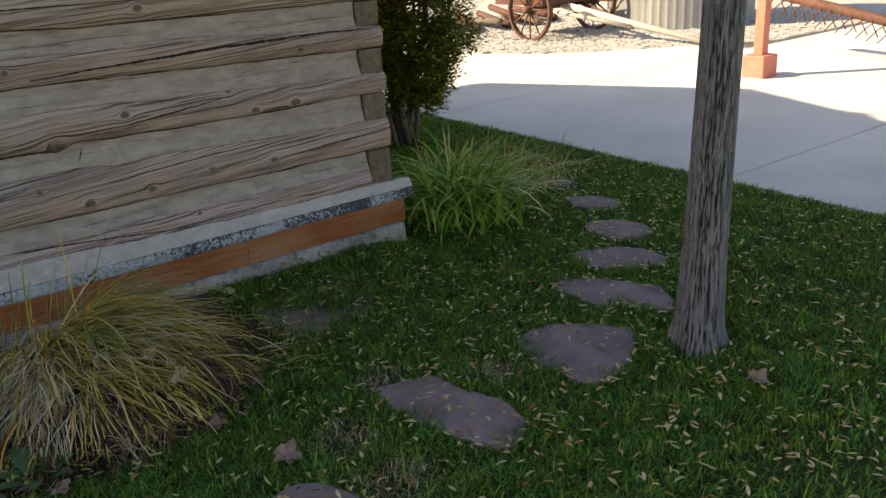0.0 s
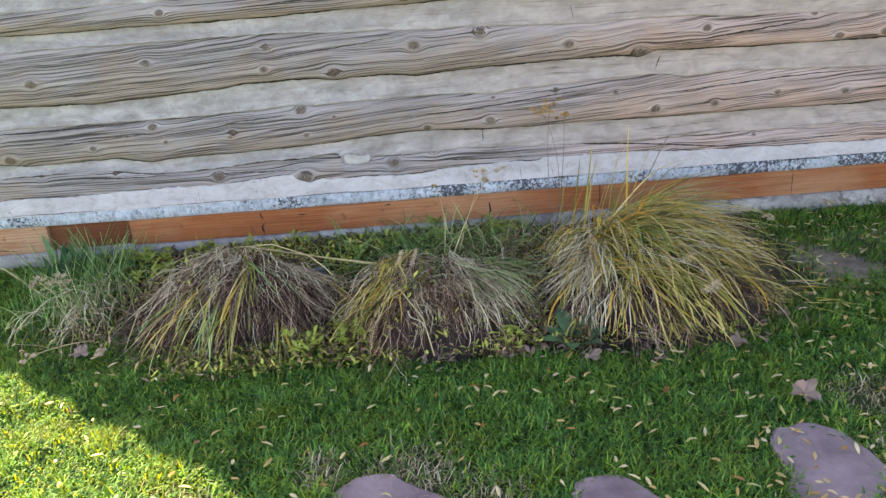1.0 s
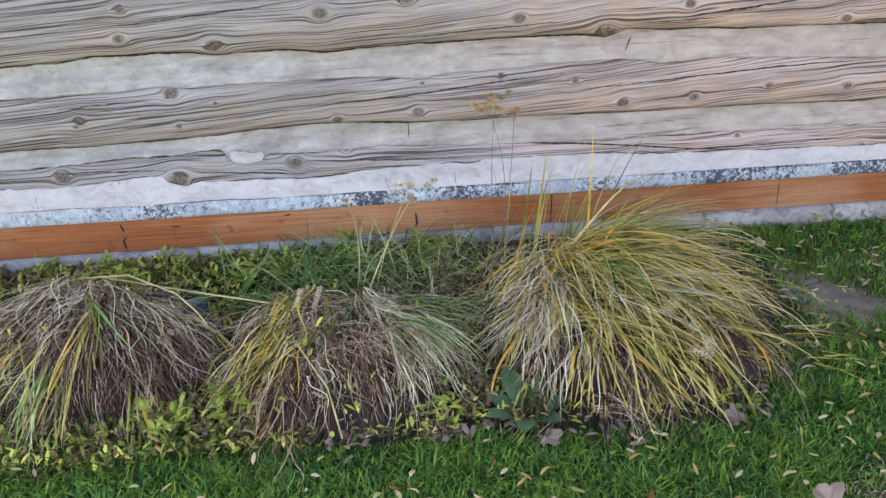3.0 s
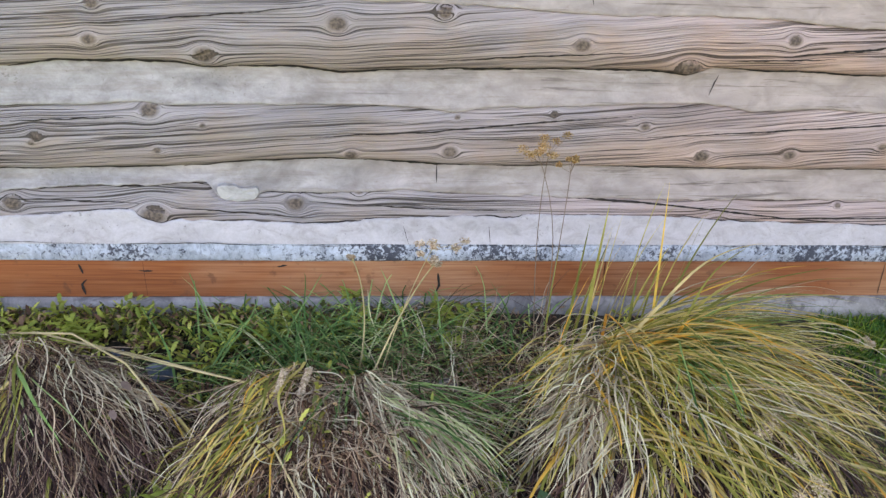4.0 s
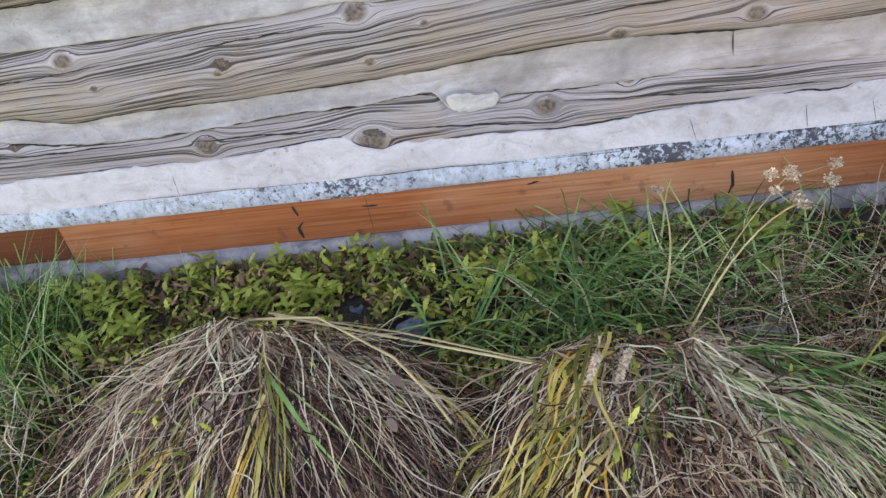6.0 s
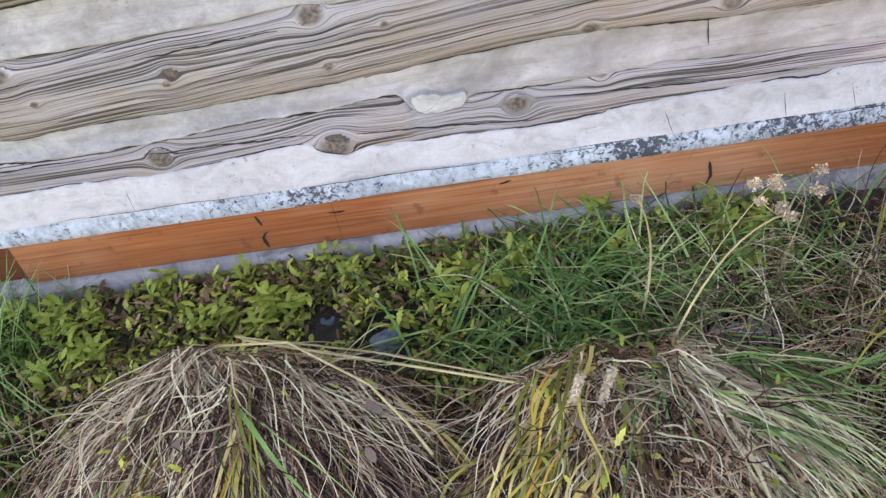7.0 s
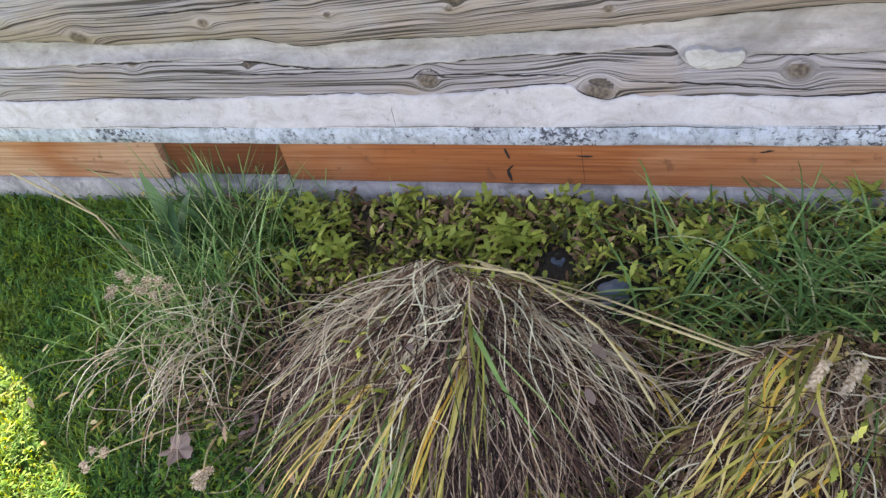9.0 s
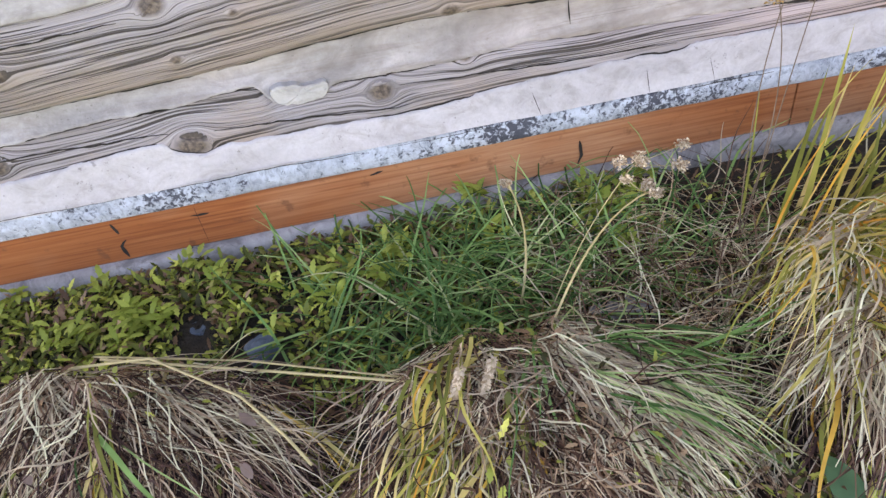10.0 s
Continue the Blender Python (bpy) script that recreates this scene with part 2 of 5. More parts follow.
def make_mortar(name, a, b, dark=(0.2, 0.2, 0.2), amount=0.0, scale=40, far_tint=None):
    n = Nodes(name)
    p = n.pos()
    col = n.ramp(n.noise(n.scaled(p, (1, 1, 2.2)), 4.0, 5, 0.6), [(0.3, a), (0.7, b)])
    gr = n.noise(p, 160, 3, 0.6)
    col = n.mix(1.0, col, n.ramp(gr, [(0.3, G3(0.93)), (0.7, G3(1.04))]), "MULTIPLY")
    st = n.ramp(n.noise(n.scaled(p, (1, 1, 3)), 2.3, 4, 0.6, 0.4), [(0.52, G3(0)), (0.72, G3(0.5))])
    col = n.mix(st, col, tuple(v * 0.66 for v in a))
    sm = n.noise(n.scaled(p, (1, 1, 1.6)), 13.0, 5, 0.7, 1.2)
    col = n.mix(1.0, col, n.ramp(sm, [(0.34, (0.80, 0.775, 0.76)), (0.5, (0.97, 0.97, 0.97)), (0.66, (1.07, 1.07, 1.08))]), "MULTIPLY")
    pit = n.ramp(n.math("ADD", n.noise(p, 75, 4, 0.7), n.math("MULTIPLY", n.noise(p, 6, 3), 0.35)), [(0.83, G3(0)), (0.88, G3(0.5))])
    col = n.mix(pit, col, (0.14, 0.12, 0.11))
    if far_tint:
        # colour blends to the second tint towards +x
        far = n.math("ADD", n.math("MULTIPLY", n.add("SeparateXYZ", None, Vector=p).outputs[0], 0.40), n.noise(n.scaled(p, (1, 1, 2)), 2.0, 4))
        col = n.mix(n.ramp(far, [(0.35, G3(0)), (1.05, G3(0.85))]), col, far_tint)
        run = n.noise(n.scaled(p, (1, 1, 9)), 3.0, 5, 0.65, 0.5)
        col = n.mix(n.ramp(run, [(0.5, G3(0)), (0.68, G3(0.55))]), col, (0.26, 0.22, 0.19))
        rag = n.noise(n.scaled(p, (2.2, 1, 60)), 1.0, 5, 0.7, 0.8)
        rag = n.math("MULTIPLY", n.ramp(rag, [(0.36, G3(1)), (0.43, G3(0))]), n.ramp(far, [(0.4, G3(0.15)), (1.0, G3(0.8))]))
        col = n.mix(rag, col, (0.15, 0.125, 0.11))
        lump = n.noise(n.scaled(p, (1, 1, 2.0)), 9.0, 4, 0.65, 0.6)
        col = n.mix(1.0, col, n.ramp(lump, [(0.3, (0.74, 0.72, 0.70)), (0.7, (1.16, 1.14, 1.13))]), "MULTIPLY")
    if amount:
        m = n.math("ADD", n.noise(p, scale, 5, 0.68, 0.5), n.math("MULTIPLY", n.math("SUBTRACT", n.noise(n.scaled(p, (1, 1, 0.2)), 5.5, 3), 0.5), 0.72))
        wash = n.ramp(n.noise(n.scaled(p, (1, 1, 0.6)), scale * 0.3, 5, 0.65), [(0.5, G3(0)), (0.66, G3(0.5))])
        col = n.mix(wash, col, tuple(v * 0.45 for v in a))
        blot = n.ramp(n.noise(n.scaled(p, (1, 1, 0.7)), scale * 0.55, 5, 0.75, 0.8), [(0.49, G3(0)), (0.62, G3(0.75))])
        col = n.mix(blot, col, tuple(v * 0.5 for v in a))
        m = n.math("ADD", m, n.math("MULTIPLY", n.add("SeparateXYZ", None, Vector=p).outputs[0], 0.042))
        col = n.mix(n.ramp(m, [(amount - 0.02, G3(0)), (amount + 0.07, G3(0.9))]), col, dark)
    h = n.math("ADD", n.math("MULTIPLY", n.noise(p, 30, 4, 0.6), 1.0), n.math("MULTIPLY", gr, 0.2))
    return n.finish(col, 0.92, h, 0.006, 0.45)


def make_board(name="stained_board", worn=0.75, start=0.46, bare=(0.50, 0.27, 0.15), shade_tint=(1.0, 1.0, 1.0)):
    n = Nodes(name)
    p = n.pos()
    fine = n.noise(n.scaled(p, (3, 1, 130)), 1.0, 4, 0.6, 0.4)
    col = n.ramp(fine, [(0.3, (0.212, 0.053, 0.015)), (0.5, (0.340, 0.098, 0.029)), (0.7, (0.416, 0.140, 0.047))])
    col = n.mix(1.0, col, shade_tint, "MULTIPLY")
    fade = n.ramp(n.noise(n.scaled(p, (1, 1, 2)), 1.7, 3, 0.6), [(start, G3(0)), (start + 0.22, G3(worn))])
    along = n.math("MULTIPLY", n.math("ADD", n.add("SeparateXYZ", None, Vector=p).outputs[0], 1.0), 0.25)
    worn_run = n.math("MULTIPLY", n.ramp(along, [(0.19, G3(0)), (0.29, G3(0.8)), (0.36, G3(0.8)), (0.46, G3(0))]), n.ramp(n.noise(n.scaled(p, (1, 1, 4)), 5.0, 4, 0.6), [(0.3, G3(0.35)), (0.6, G3(1))]))
    fade = n.math("MAXIMUM", fade, worn_run)
    col = n.mix(n.math("MULTIPLY", fade, n.ramp(fine, [(0.35, G3(0.45)), (0.6, G3(1))])), col, bare)
    col = n.mix(n.ramp(n.noise(p, 26, 3, 0.6), [(0.62, G3(0)), (0.72, G3(0.6))]), col, (0.15, 0.055, 0.025))
    rnd = n.add("ObjectInfo").outputs["Random"]
    col = n.mix(1.0, col, n.ramp(rnd, [(0, (0.82, 0.80, 0.78)), (0.5, (0.97, 0.97, 0.97)), (1, (1.12, 1.14, 1.16))]), "MULTIPLY")
    return n.finish(col, 0.6, fine, 0.003, 0.6)


def make_plain(name, a, b, scale=20, rough=0.85, depth=0.004, stretch=(1, 1, 1), metal=0.0):
    """A mottled surface of two shades with fine relief."""
    n = Nodes(name)
    p = n.scaled(n.pos(), stretch)
    m = n.math("ADD", n.math("MULTIPLY", n.noise(p, scale, 6, 0.62), 0.6), n.math("MULTIPLY", n.noise(p, scale * 0.13, 4), 0.4))
    n.bsdf.inputs["Metallic"].default_value = metal
    return n.finish(n.ramp(m, [(0.34, a), (0.66, b)]), rough, n.noise(p, scale * 3, 4, 0.6), depth, 0.7)


def make_bark():
    n = Nodes("bark")
    p = n.pos()
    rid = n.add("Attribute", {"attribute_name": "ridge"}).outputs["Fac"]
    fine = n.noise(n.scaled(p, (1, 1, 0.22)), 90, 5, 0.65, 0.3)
    # grey ridges; furrows painted near black by depth, as shade in the creases
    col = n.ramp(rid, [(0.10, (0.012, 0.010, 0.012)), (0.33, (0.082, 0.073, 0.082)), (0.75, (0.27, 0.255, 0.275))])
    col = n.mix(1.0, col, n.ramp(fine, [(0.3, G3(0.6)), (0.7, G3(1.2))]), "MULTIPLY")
    return n.finish(col, 0.9, fine, 0.012, 1.0)


def make_concrete():
    n = Nodes("pavement_concrete")
    p = n.pos()
    col = n.ramp(n.noise(p, 1.1, 5, 0.6), [(0.3, (0.57, 0.56, 0.545)), (0.7, (0.71, 0.70, 0.68))])
    col = n.mix(1.0, col, n.ramp(n.noise(p, 120, 3), [(0.3, G3(0.85)), (0.7, G3(1.08))]), "MULTIPLY")
    return n.finish(col, 0.85, n.noise(p, 200, 3), 0.002, 0.5)


M_LOG = make_log_wood()
M_CHINK = make_mortar("chinking_mortar", (0.33, 0.322, 0.328), (0.50, 0.488, 0.497), (0.40, 0.385, 0.36), 0.0, 12, (0.45, 0.385, 0.36))
M_SKIRT = make_mortar("cream_mortar", (0.489, 0.464, 0.476), (0.590, 0.569, 0.584), (0.326, 0.296, 0.286), 0.0, 16)
M_STRIP = make_mortar("tarred_mortar_edge", (0.45, 0.52, 0.62), (0.60, 0.66, 0.745), (0.026, 0.028, 0.045), 0.555, 85)
M_FOOT = make_mortar("footing_concrete", (0.300, 0.284, 0.280), (0.441, 0.425, 0.420), (0.133, 0.124, 0.124), 0.66, 22)
M_BOARD = make_board()
M_BOARD_PALE = make_board("faded_board", 0.85, 0.36, (0.52, 0.33, 0.22))
# board colour darkened to paint in the shade of its recess
M_BOARD_SHADED = make_board("shaded_board", 0.25, 0.55, (0.30, 0.13, 0.06), (0.55, 0.50, 0.50))
# near-black for open cracks and for painted shadow lines alike
M_CRACK_SHADOW = make_plain("crack_and_shadow", (0.012, 0.01, 0.008), (0.03, 0.024, 0.02), 60)
M_ENDGRAIN = make_plain("end_grain", (0.10, 0.075, 0.055), (0.27, 0.21, 0.155), 35, 0.9, 0.006)
M_SHINGLE = make_plain("roof_boards", (0.10, 0.085, 0.07), (0.20, 0.175, 0.15), 9, 0.9, 0.01, (1, 0.2, 1))
M_SOIL = make_plain("soil", (0.021, 0.017, 0.012), (0.063, 0.049, 0.035), 30, 0.95, 0.02)
M_DIRT = make_plain("bare_dirt", (0.15, 0.118, 0.092), (0.33, 0.27, 0.22), 18, 0.95, 0.02)
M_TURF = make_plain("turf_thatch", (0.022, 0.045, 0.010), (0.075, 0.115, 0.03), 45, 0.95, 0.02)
M_EARTH = make_plain("packed_earth", (0.16, 0.135, 0.105), (0.30, 0.26, 0.21), 6, 0.95, 0.02)
M_STONE = make_plain("purple_sandstone", (0.135, 0.096, 0.112), (0.35, 0.275, 0.295), 7, 0.85, 0.008)
M_GRAVEL = make_plain("gravel", (0.29, 0.283, 0.28), (0.60, 0.595, 0.585), 40, 0.9, 0.02)
M_CONC = make_concrete()
M_BARK = make_bark()
M_STEM = make_plain("stem_bark", (0.07, 0.055, 0.045), (0.21, 0.17, 0.14), 40)
M_RED = make_plain("red_paint", (0.50, 0.15, 0.115), (0.62, 0.215, 0.165), 12, 0.6, 0.002)
M_RUST = make_plain("rusty_iron", (0.062, 0.028, 0.022), (0.165, 0.080, 0.060), 30, 0.8, 0.004, metal=0.3)
M_GREYWOOD = make_plain("bleached_wood", (0.38, 0.345, 0.30), (0.60, 0.565, 0.51), 14, 0.85, 0.004)
M_ZINC = make_plain("galvanised_sheet", (0.20, 0.215, 0.225), (0.34, 0.355, 0.37), 4, 0.6, 0.002, (1, 1, 0.2), 0.4)
M_GRASS = foliage("lawn_grass", [(0, (0.018, 0.066, 0.016)), (0.3, (0.048, 0.172, 0.044)), (0.65, (0.102, 0.292, 0.062)), (0.9, (0.205, 0.40, 0.062)), (0.985, (0.28, 0.43, 0.055)), (1, (0.40, 0.36, 0.13))], 0.65, 0.32, patch=((0.180, 0.281, 0.035), 5.0, 0.4), thin=(2.5, 1.35, 0.12), gloss=0.25)
M_CLOVER = foliage("clover_leaf", [(0, (0.027, 0.103, 0.026)), (0.5, (0.071, 0.215, 0.045)), (1, (0.150, 0.335, 0.060))], 0.7, 0.4, thin=(2.7, 1.45, 0.1), gloss=0.1)
M_DEAD = foliage("dead_grass", [(0, (0.15, 0.135, 0.07)), (0.5, (0.40, 0.33, 0.205)), (1, (0.66, 0.59, 0.41))], 0.7, 0.2)
M_DRY = foliage("dry_grass", [(0, (0.031, 0.016, 0.012)), (0.35, (0.101, 0.054, 0.037)), (0.6, (0.220, 0.124, 0.077)), (0.78, (0.387, 0.248, 0.147)), (0.92, (0.563, 0.416, 0.266)), (1, (0.722, 0.600, 0.434))], 0.7, 0.12)
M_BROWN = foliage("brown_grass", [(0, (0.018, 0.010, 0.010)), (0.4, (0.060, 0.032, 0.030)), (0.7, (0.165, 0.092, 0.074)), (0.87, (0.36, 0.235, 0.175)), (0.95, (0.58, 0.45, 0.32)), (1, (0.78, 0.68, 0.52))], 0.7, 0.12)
M_GREY = foliage("grey_straw", [(0, (0.330, 0.254, 0.180)), (0.5, (0.658, 0.540, 0.373)), (1, (0.880, 0.868, 0.600))], 0.7, 0.15)
M_YELLOW = foliage("yellowing_grass", [(0, (0.151, 0.167, 0.040)), (0.25, (0.312, 0.323, 0.075)), (0.5, (0.531, 0.480, 0.114)), (0.7, (0.716, 0.582, 0.194)), (0.88, (0.878, 0.712, 0.334)), (0.94, (0.900, 0.604, 0.114)), (1, (0.808, 0.388, 0.070))], 0.5, 0.3)
M_GREEN = foliage("green_blade", [(0, (0.041, 0.110, 0.034)), (0.35, (0.118, 0.262, 0.076)), (0.65, (0.248, 0.442, 0.138)), (0.9, (0.497, 0.662, 0.276)), (1, (0.828, 0.773, 0.469))], 0.5, 0.28)
M_COVER = foliage("ground_cover_leaf", [(0, (0.049, 0.047, 0.020)), (0.2, (0.148, 0.177, 0.045)), (0.42, (0.333, 0.389, 0.078)), (0.6, (0.616, 0.670, 0.134)), (0.7, (0.838, 0.823, 0.202)), (0.72, (0.123, 0.065, 0.039)), (0.9, (0.370, 0.224, 0.134)), (1, (0.678, 0.470, 0.291))], 0.45, 0.28)
M_LITTER = foliage("fallen_leaf", [(0, (0.314, 0.123, 0.044)), (0.15, (0.483, 0.323, 0.104)), (0.5, (0.629, 0.474, 0.226)), (0.85, (0.730, 0.607, 0.400)), (1, (0.377, 0.398, 0.087))], 0.6, 0.2)
M_MAPLE = foliage("brown_leaf", [(0, (0.223, 0.151, 0.120)), (1, (0.310, 0.226, 0.186))], 0.65, 0.15)
M_BUSH = foliage("shrub_leaf", [(0, (0.065, 0.115, 0.025)), (0.5, (0.19, 0.26, 0.04)), (0.85, (0.44, 0.44, 0.06)), (1, (0.880, 0.690, 0.096))], 0.45, 0.25)
M_CROWN = foliage("tree_leaf", [(0, (0.035, 0.063, 0.010)), (0.6, (0.084, 0.105, 0.021)), (1, (0.224, 0.196, 0.042))], 0.5, 0.3)
M_BROAD = foliage("broad_leaf", [(0, (0.05, 0.12, 0.06)), (0.6, (0.10, 0.21, 0.10)), (1, (0.17, 0.30, 0.14))], 0.5, 0.25)
M_SEED = foliage("seed_head", [(0, (0.425, 0.300, 0.180)), (0.5, (0.688, 0.552, 0.384)), (1, (0.900, 0.780, 0.600))], 0.8, 0.1)
M_STALK = foliage("straw_stalk", [(0, (0.42, 0.34, 0.16)), (1, (0.60, 0.52, 0.30))], 0.6, 0.1)

# ---- ground, lawn, pavement ----
def rise(x, y):
    """The soil banks up a little against the cabin's footing."""
    t = np.clip((y + 0.50) / 0.45, 0, 1) * np.clip((2.75 - x) / 0.3, 0, 1) * (y < 0.1)
    return 0.066 * t * t * (3 - 2 * t)


def sheet(name, x0, x1, y0, y1, z, nx, ny, rough, material, label, category):
    u, v = np.meshgrid(np.linspace(x0, x1, nx), np.linspace(y0, y1, ny), indexing="ij")
    zz = z + rough * fbm(u * 1.3, v * 1.3, 5) + (rise(u, v) if name == "lawn" else 0)
    ob = part(name, mesh_of(name, np.stack([u, v, zz], -1).reshape(-1, 3), grid_faces(nx, ny)), material)
    return tagged(ob, label, category, kind="structure")


sheet("ground", -400, 400, -400, 400, -0.06, 3, 3, 0.0, M_EARTH, "packed bare earth round the lawn", "ground")
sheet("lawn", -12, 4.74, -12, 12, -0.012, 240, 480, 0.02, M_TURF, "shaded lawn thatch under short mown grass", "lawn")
bed_front = lambda x: np.interp(x, (-1.5, -1.1, -0.6, -0.3, 0.1, 1.2, 1.6), (-0.48, -0.64, -0.72, -0.78, -1.0, -1.03, -0.72))  # noqa: E731
bed = part("planting_bed", mesh_of("planting_bed", *(lambda u, v: (np.stack([u, v, rise(u, v) + 0.004 + 0.03 * np.clip(0.5 + fbm(u * 6, v * 6, 8), 0, 1) * np.clip(8 * (v - bed_front(u)), 0, 1) * np.clip(6 * (1.62 - u), 0, 1) * np.clip(8 * (u + 1.25), 0, 1) - 0.03 * np.clip(1 - 12 * (v - bed_front(u)), 0, 1) - 0.03 * np.clip(-12 * (u + 1.2), 0, 1)], -1).reshape(-1, 3), grid_faces(130, 50)))(*np.meshgrid(np.linspace(-1.55, 1.66, 130), np.linspace(-1.05, 0.03, 50), indexing="ij"))), M_SOIL)
tagged(bed, "dark bare soil of the planting bed by the wall", "soil", kind="structure")


def slab(name, poly, z0, z1, material, parent=None, label="", wob=0.012, seed=0, step=0.045, bevel=0.012):
    """A flat stone or slab with an uneven outline and worn top edges."""
    rng = np.random.default_rng(seed)
    pts = []
    for (xa, ya), (xb, yb) in zip(poly, poly[1:] + poly[:1]):
        k = max(1, int(math.hypot(xb - xa, yb - ya) / step))
        pts += [(xa + (xb - xa) * i / k, ya + (yb - ya) * i / k) for i in range(k)]
    if wob:
        for _ in range(2):
            pts = [tuple(0.25 * a + 0.5 * b + 0.25 * c for a, b, c in zip(pts[i - 1], pts[i], pts[(i + 1) % len(pts)])) for i in range(len(pts))]
        pts = [(x + rng.uniform(-wob, wob), y + rng.uniform(-wob, wob)) for x, y in pts]
    cx, cy = sum(p[0] for p in pts) / len(pts), sum(p[1] for p in pts) / len(pts)

    def ring(f, z, amp=0.0):
        out = []
        for x, y in pts:
            d = math.hypot(x - cx, y - cy)
            k = max(0.0, d - f) / d
            out.append((cx + (x - cx) * k, cy + (y - cy) * k, z + amp * rng.uniform(-1, 1)))
        return out

    rings = [ring(0, z0), ring(0, z1 - bevel * 0.6), ring(bevel, z1), ring(bevel * 5, z1 + 0.001, 0.0012 if wob else 0)]
    n = len(pts)
    vs = [p for r in rings for p in r] + [(cx, cy, z1 + 0.001)]
    fs = [(r * n + i, r * n + (i + 1) % n, (r + 1) * n + (i + 1) % n, (r + 1) * n + i) for r in range(3) for i in range(n)]
    fs += [(3 * n + i, 3 * n + (i + 1) % n, 4 * n) for i in range(n)]
    me = bpy.data.meshes.new(name)
    me.from_pydata(vs, [], fs)
    return part(name, me, material, parent, label)


STONES = [
    [(2.37, -1.23), (2.61, -1.285), (2.80, -1.52), (2.58, -1.69), (2.34, -1.75), (2.285, -1.49)],
    [(1.71, -1.21), (1.95, -1.245), (2.04, -1.68), (1.98, -1.80), (1.83, -1.83), (1.72, -1.48)],
    [(2.85, -0.935), (3.03, -1.03), (3.19, -1.345), (3.03, -1.555), (2.86, -1.32), (2.80, -1.09)],
    [(3.14, -0.735), (3.37, -0.81), (3.51, -1.01), (3.42, -1.20), (3.21, -1.09), (3.10, -0.96)],
    [(3.56, -0.47), (3.72, -0.57), (3.77, -0.79), (3.65, -0.89), (3.50, -0.79), (3.46, -0.61)],
    [(3.80, -0.07), (3.96, -0.17), (3.98, -0.39), (3.84, -0.45), (3.72, -0.25)],
    [(3.98, 0.40), (4.11, 0.30), (4.09, 0.10), (3.93, 0.08), (3.88, 0.26)],
    [(1.12, -1.53), (1.29, -1.52), (1.385, -1.67), (1.355, -1.845), (1.20, -1.915), (1.07, -1.845)],
    [(0.50, -1.71), (0.64, -1.67), (0.735, -1.77), (0.745, -1.96), (0.64, -2.07), (0.44, -2.01)],
    [(-0.18, -1.63), (-0.005, -1.61), (0.16, -1.74), (0.18, -1.94), (0.01, -2.05), (-0.20, -1.87)],
    [(-0.55, -2.02), (-0.36, -2.0), (-0.22, -2.16), (-0.34, -2.40), (-0.58, -2.36)],
]
for i, poly in enumerate(STONES):
    tagged(slab("stepping_stone", poly, -0.06, 0.014, M_STONE, seed=i), "purple-grey sandstone stepping stone sunk in the lawn", "stepping stone", "stepping stones across the lawn")
u, v = np.meshgrid(np.linspace(1.45, 2.25, 60), np.linspace(-0.90, -0.16, 60), indexing="ij")
rim = np.clip(8 * np.minimum.reduce([u - 1.45, 2.25 - u, v + 0.90, -0.16 - v]), 0, 1)
zz = -0.016 + 0.02 * fbm(u * 1.3, v * 1.3, 5) + rise(u, v) + rim * (0.008 + 0.012 * fbm(u * 14, v * 14, 9))
tagged(part("dirt_patch", mesh_of("dirt_patch", np.stack([u, v, zz], -1).reshape(-1, 3), grid_faces(60, 60)), M_DIRT), "bare dirt patch in the lawn", "soil", kind="structure")

pavement = thing("pavement", "pale concrete pavement in slabs with open joints", "pavement", (7, 0, 0), kind="structure")
JY = [-9.82, -6.72, -3.62, -0.52, 2.58, 5.68, 8.78, 11.88]
for ya, yb in zip(JY, JY[1:]):
    for xa, xb in ((4.75, 9.55), (9.56, 14.3)):
        if ya > 2 and xa > 5:
            continue
        slab("slab", [(xa, ya + 0.006), (xb - 0.006, ya + 0.006), (xb - 0.006, yb - 0.006), (xa, yb - 0.006)], -0.12, 0.0, M_CONC, pavement, wob=0, step=1.0, bevel=0.006)
gravel_poly = [(7.45, 5.40), (7.9, 4.45), (8.6, 3.85), (9.56, 3.25), (10.2, 2.7), (16, 2.6), (18, 14), (5.6, 14), (6.2, 8)]
tagged(slab("gravel_bed", gravel_poly, -0.1, 0.012, M_GRAVEL, wob=0.05, step=0.25, seed=3), "pale gravel bed beyond the pavement", "gravel", kind="structure")
rng = np.random.default_rng(7)
gx, gy = rng.uniform(7.3, 12, 5000), rng.uniform(2.7, 9, 5000)
ok = inside(gx, gy, gravel_poly)
gx, gy = gx[ok], gy[ok]
r = rng.uniform(0.008, 0.03, len(gx)) * (1 + (rng.random(len(gx)) > 0.97))
octa = np.array([(1, 0, 0), (0, 1, 0), (-1, 0, 0), (0, -1, 0), (0, 0, 0.7), (0, 0, -0.7)])
tri = np.array([(0, 1, 4), (1, 2, 4), (2, 3, 4), (3, 0, 4), (1, 0, 5), (2, 1, 5), (3, 2, 5), (0, 3, 5)])
pv = octa[None] * r[:, None, None] * rng.uniform(0.6, 1.3, (len(gx), 6, 1)) + np.stack([gx, gy, 0.012 + r * 0.3], 1)[:, None]
tagged(part("pebbles", mesh_of("pebbles", pv.reshape(-1, 3), (np.arange(len(gx))[:, None, None] * 6 + tri[None]).reshape(-1, 3), False), M_GRAVEL), "loose grey pebbles of the gravel bed", "pebbles", kind="stuff")

